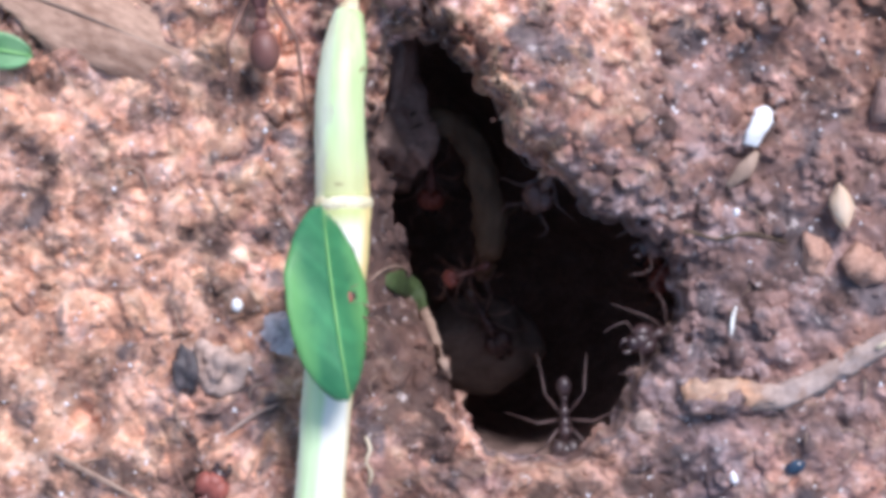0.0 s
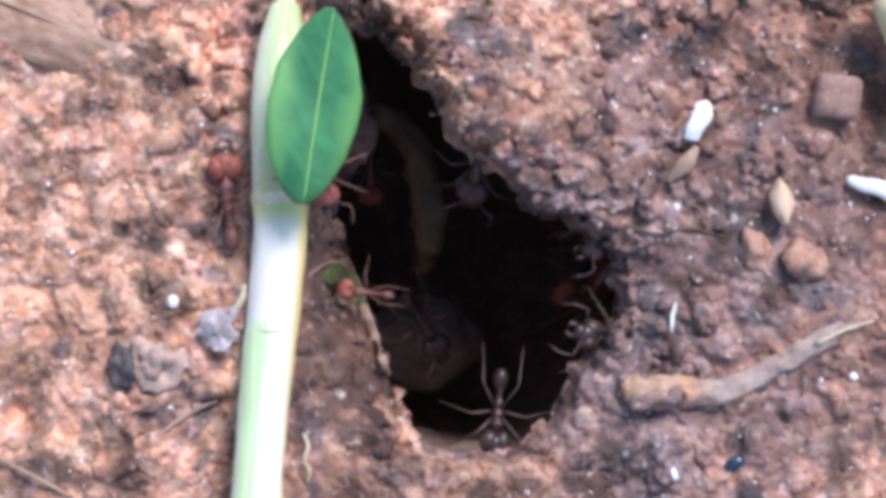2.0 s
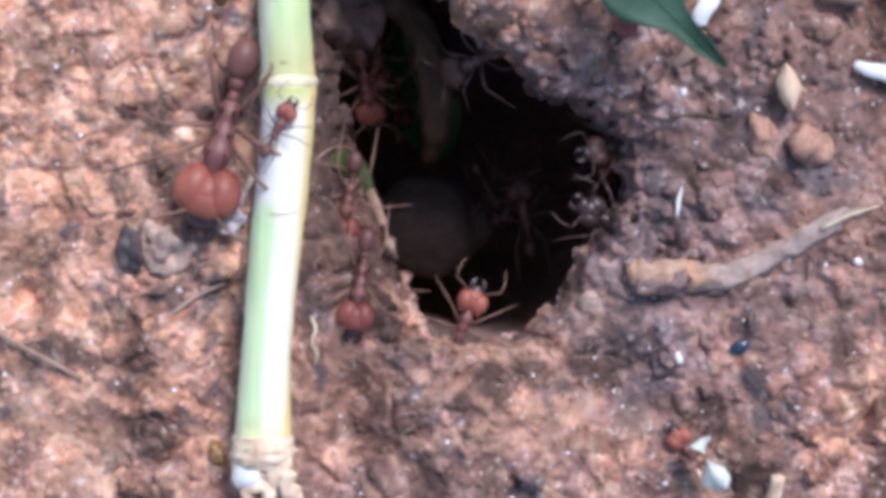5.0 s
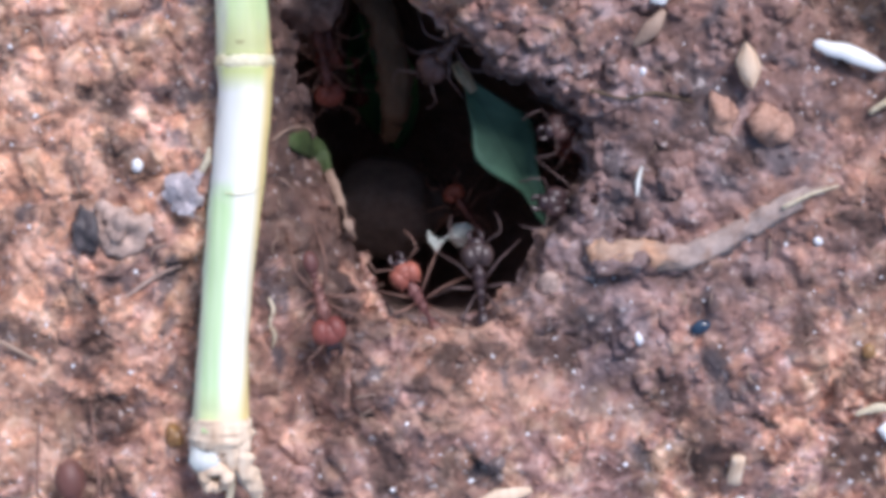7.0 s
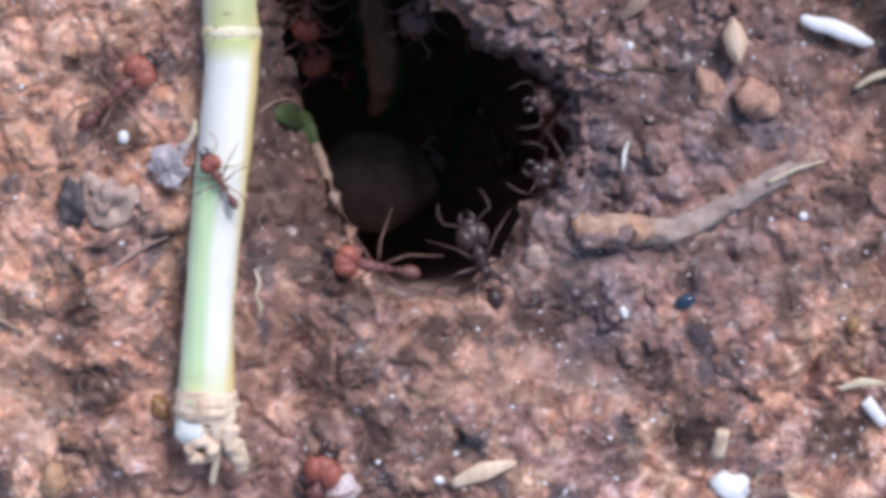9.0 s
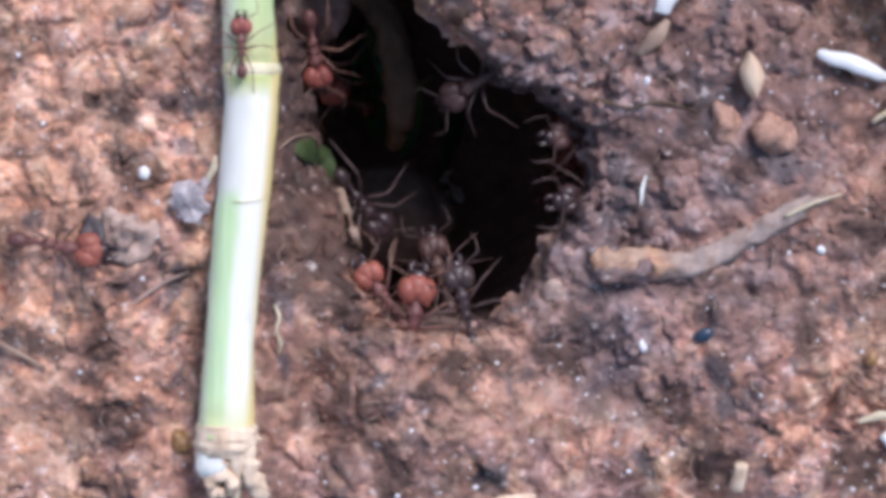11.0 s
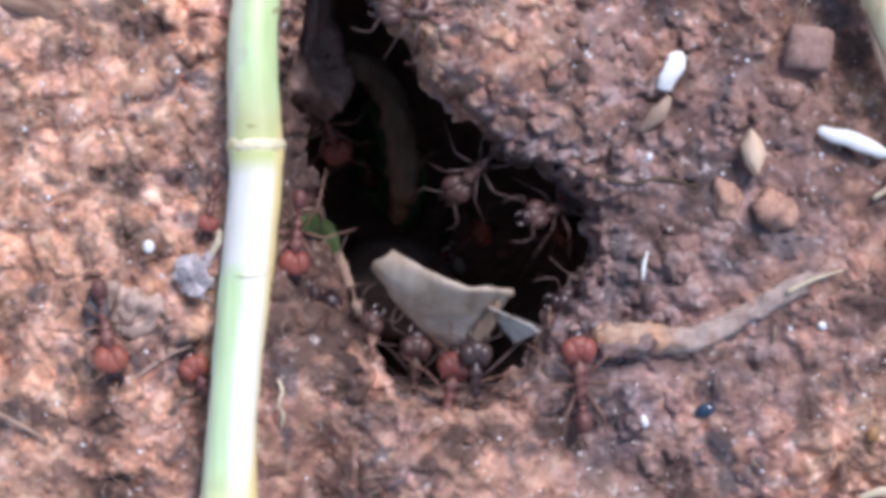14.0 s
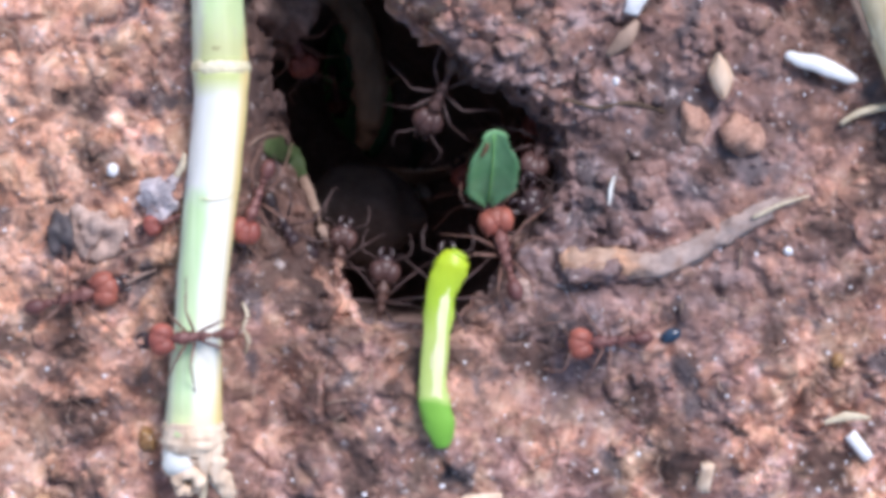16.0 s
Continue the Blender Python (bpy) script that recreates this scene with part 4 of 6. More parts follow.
build_rod("pale_husk", "thin pale husk strip", "husk", [(36.2, -21.8, 0.5), (37.8, -21.3, 0.7), (39.6, -21.4, 0.5)], [0.15, 0.36, 0.1], FIBRE, 0.5, 7)
build_rod("seed_stub", "short tan stalk stub", "stub", [(27.7, -24.6, 0.8), (27.5, -26.6, 0.7)], [0.5, 0.55], HUSK, 0.8, 8)
build_husk("crescent_husk", "curved tan seed husk", "husk", 34.4, -30.7, 5.2, 1.9, HUSK, 52, 0.8, 0.9)
build_rod("pale_rootlet", "thin pale rootlet curving over soil", "rootlet", [(36.8, -0.3, 0.5), (38.6, 0.7, 0.7), (41.5, 1.0, 0.8), (45, 0.6, 0.5)], [0.18, 0.26, 0.25, 0.2], FIBRE, 1, 9)
build_rod("pale_fibre", "pale dry fibre beside the stem", "fibre", [(-5.5, -13.2, 0.5), (-5.15, -14.1, 0.8), (-5.4, -15.0, 0.8), (-5.1, -15.9, 0.7), (-5.3, -16.9, 0.4)], [0.06, 0.15, 0.10, 0.17, 0.05], FIBRE, 0.5, 10, 8, 0.5)
build_rod("pale_fibre", "pale dry fibre on the rim", "fibre", [(20.9, -4.1, 0.7), (20.6, -5.1, 0.8), (20.5, -6.2, 0.6)], [0.06, 0.15, 0.05], PITH, 0.5, 11)
build_rod("leaf_litter", "yellowish scrap of dry leaf", "leaf litter", [(8.4, -28.4, 0.4), (10.6, -27.4, 0.7), (13.0, -26.9, 0.4)], [0.3, 0.7, 0.2], HUSK, 0.35, 12)
build_rod("dry_fibre", "brown dry root fibre", "fibre", [(-27.5, -14.5, 0.6), (-24.5, -16.0, 0.9), (-21.5, -17.6, 0.5)], [0.14, 0.2, 0.1], SHEATH, 1, 13)
build_rod("dry_fibre", "brown dry root fibre", "fibre", [(-16.5, -14.0, 0.2), (-13.5, -11.8, 0.35), (-11.5, -10.9, 0.1)], [0.1, 0.16, 0.08], ROOT, 0.7, 14)
build_rod("dry_fibre", "brown dry root fibre", "fibre", [(15.6, 1.0, 0.1), (17.4, 1.3, 0.2), (19.6, 0.7, 0.25), (21.8, 1.1, 0.15), (24.5, 0.5, 0.0)], [0.08, 0.16, 0.11, 0.17, 0.07], CAVE_ROOT, 0.6, 15)


def build_straw():
    ob = thing("straw", "broken tan straw lying on the soil", "straw", at(39.5, 8, 0))
    part("culm", sweep([(-3.8, 9.5, 2.6), (-1.6, 4.0, 2.6), (0.8, -2.0, 2.3), (3.4, -8.4, 2.0)], [1.9, 1.95, 1.9, 1.85], 18, 0.9, 0.05, 1), STRAW, ob)
    part("split", sweep([(-3.9, 4.8, 2.7), (-2.6, 1.2, 2.7), (-1.2, -2.4, 2.4)], [0.25, 0.5, 0.2], 8, 0.6, 0.25, 2), SHEATH, ob, "brown split along the straw")


def build_sheath():
    """Flat dry sheath pressed into the soil."""
    ob = thing("dry_sheath", "flat brown dry leaf sheath half sunk in soil", "dry leaf", at(-24.5, 16.0, on_ground(-24.5, 16.0, 0.15), 4, 5, 66))
    part("sheath", blade(14, 6.2, lambda s: 0.55 + 0.45 * math.sin(math.pi * s), lambda u, s: 0.5 * (1 - u * u) + 0.25 * math.sin(5 * s + 2 * u), 0.25, 10, 20, 0.2, 3), SOILED, ob)
    part("rib", sweep([(0.2, -6.8, 0.62), (0.1, 0, 0.7), (-0.3, 6.8, 0.5)], [0.08, 0.13, 0.06], 6, 0.7, 0.4, 3), SHEATH, ob, "pale rib of the sheath")


build_straw()
build_sheath()
ob = thing("leaf_scrap", "small bright green leaf scrap on the soil", "leaf", at(-30.9, 13.9, on_ground(-30.9, 13.9, 1.2), 5, -8, 80))
part("blade", blade(4.4, 2.6, lambda s: max(0.05, math.sin(math.pi * s) ** 0.55), lambda u, s: 0.3 * abs(u), 0.18, 8, 14, 0.05, 2), LEAF_FRESH, ob)
part("rib", sweep([(0, -2.0, 0.12), (0, 0, 0.12), (0, 2.0, 0.1)], [0.08, 0.1, 0.04], 6), RIB, ob)


# ---- ants ----
def tube_bm(bm, pts, radii, sides=7):
    """Adds a tube to bm."""
    add = sweep(pts, radii, sides, 1.0, 0.0, 0, True, 2)
    me = bpy.data.meshes.new("piece")
    add.to_mesh(me)
    add.free()
    bm.from_mesh(me)
    bpy.data.meshes.remove(me)


def ball_bm(bm, c, r, seg=14, turn=0.0):
    out = bmesh.ops.create_uvsphere(bm, u_segments=seg, v_segments=max(8, seg * 2 // 3), radius=1)
    m = Matrix.Translation(c) @ Matrix.Rotation(turn, 4, "Z") @ Matrix.Diagonal((*r, 1))
    bmesh.ops.transform(bm, matrix=m, verts=out["verts"])


COXAE = [(0.42, 0.17, 0.50), (0.18, 0.18, 0.48), (-0.05, 0.17, 0.48)]
REACH = [(38, 0.88), (92, 0.88), (142, 1.0)]


def leg_bm(side, angle, k):
    """A jointed leg from the hip: thigh up and out, shin down, thin foot."""
    a = radians(angle) * side
    u = Vector((math.cos(a), math.sin(a), 0))
    b = Vector((math.cos(a * 1.18), math.sin(a * 1.18), 0))
    bm = bmesh.new()
    hip, knee = Vector((0, 0, 0)), u * 0.85 * k + Vector((0, 0, 0.42))
    shin = knee + b * 0.70 * k + Vector((0, 0, -0.50))
    foot = shin + b * 0.55 * k + Vector((0, 0, -0.36))
    bm.free()
    return sweep([hip, (hip + knee) / 2 + Vector((0, 0, 0.05)), knee.lerp(hip, 0.08), knee.lerp(shin, 0.10), (knee + shin) / 2, shin, (shin + foot) / 2, foot],
                 [0.040, 0.050, 0.030, 0.028, 0.034, 0.022, 0.019, 0.012], 7, fine=2)


def build_ant():
    """A leafcutter ant of head width 1 mm, facing +x, standing on z = 0."""
    ob = thing("leafcutter_ant", "red leafcutter ant", "ant")
    bm = bmesh.new()
    for s in (-1, 1):
        ball_bm(bm, (1.20, 0.24 * s, 0.61), (0.40, 0.30, 0.32), 16, 0.18 * s)
    ball_bm(bm, (1.36, 0, 0.60), (0.33, 0.40, 0.31), 16)
    ball_bm(bm, (1.24, 0, 0.60), (0.33, 0.30, 0.31), 16)
    for s in (-1, 1):
        tube_bm(bm, [(0.95, 0.3 * s, 0.72), (0.78, 0.36 * s, 0.80)], [0.05, 0.012], 6)
    head = part("head", bm, ANT_RED, ob, "rounded two-lobed red head")
    bm = bmesh.new()
    ball_bm(bm, (1.63, 0, 0.53), (0.22, 0.31, 0.22), 14)
    part("face", bm, ANT_FACE, head, "glossy dark face")
    for s in (-1, 1):
        bm = bmesh.new()
        tube_bm(bm, [(1.72, 0.2 * s, 0.48), (1.93, 0.2 * s, 0.44), (2.06, 0.06 * s, 0.42)], [0.09, 0.085, 0.025], 7)
        part("mandible", bm, ANT_FACE, head)
        bm = bmesh.new()
        tube_bm(bm, [(1.55, 0.2 * s, 0.72), (1.75, 0.55 * s, 0.95), (1.85, 0.80 * s, 1.0)], [0.028, 0.024, 0.022], 6)
        tube_bm(bm, [(1.85, 0.80 * s, 1.0), (2.25, 0.82 * s, 0.85), (2.60, 0.70 * s, 0.62)], [0.02, 0.026, 0.02], 6)
        part("antenna", bm, ANT_LEG, head)
        bm = bmesh.new()
        ball_bm(bm, (1.55, 0.335 * s, 0.66), (0.055, 0.04, 0.055), 8)
        part("eye", bm, ANT_FACE, head)
    thorax = part("thorax", sweep([(0.97, 0, 0.62), (0.82, 0, 0.62), (0.62, 0, 0.63), (0.44, 0, 0.60), (0.28, 0, 0.59), (0.12, 0, 0.55), (-0.04, 0, 0.55), (-0.20, 0, 0.52), (-0.30, 0, 0.52)],
                                  [0.10, 0.15, 0.24, 0.19, 0.19, 0.15, 0.17, 0.13, 0.06], 12, 0.95, 0.06, 2, True, 2), ANT_BODY, ob, "spiny brown-red thorax")
    for s in (-1, 1):
        for x, l in ((0.62, 0.24), (0.28, 0.16), (-0.08, 0.26)):
            part("spine", sweep([(x, 0.10 * s, 0.72), (x - 0.06, 0.2 * s, 0.78 + l)], [0.05, 0.008], 5, fine=1), ANT_BODY, thorax)
    bm = bmesh.new()
    ball_bm(bm, (-0.32, 0, 0.52), (0.12, 0.1, 0.12), 10)
    ball_bm(bm, (-0.54, 0, 0.52), (0.14, 0.14, 0.13), 10)
    part("waist", bm, ANT_BODY, ob)
    bm = bmesh.new()
    ball_bm(bm, (-0.93, 0, 0.54), (0.36, 0.25, 0.25), 16)
    part("gaster", bm, ANT_BODY, ob, "oval brown abdomen")
    for s in (-1, 1):
        for (x, y, z), (angle, k) in zip(COXAE, REACH):
            part("leg", leg_bm(s, angle, k), ANT_LEG, ob, "", True, at(x, y * s, z))
    return ob


ANT = build_ant()
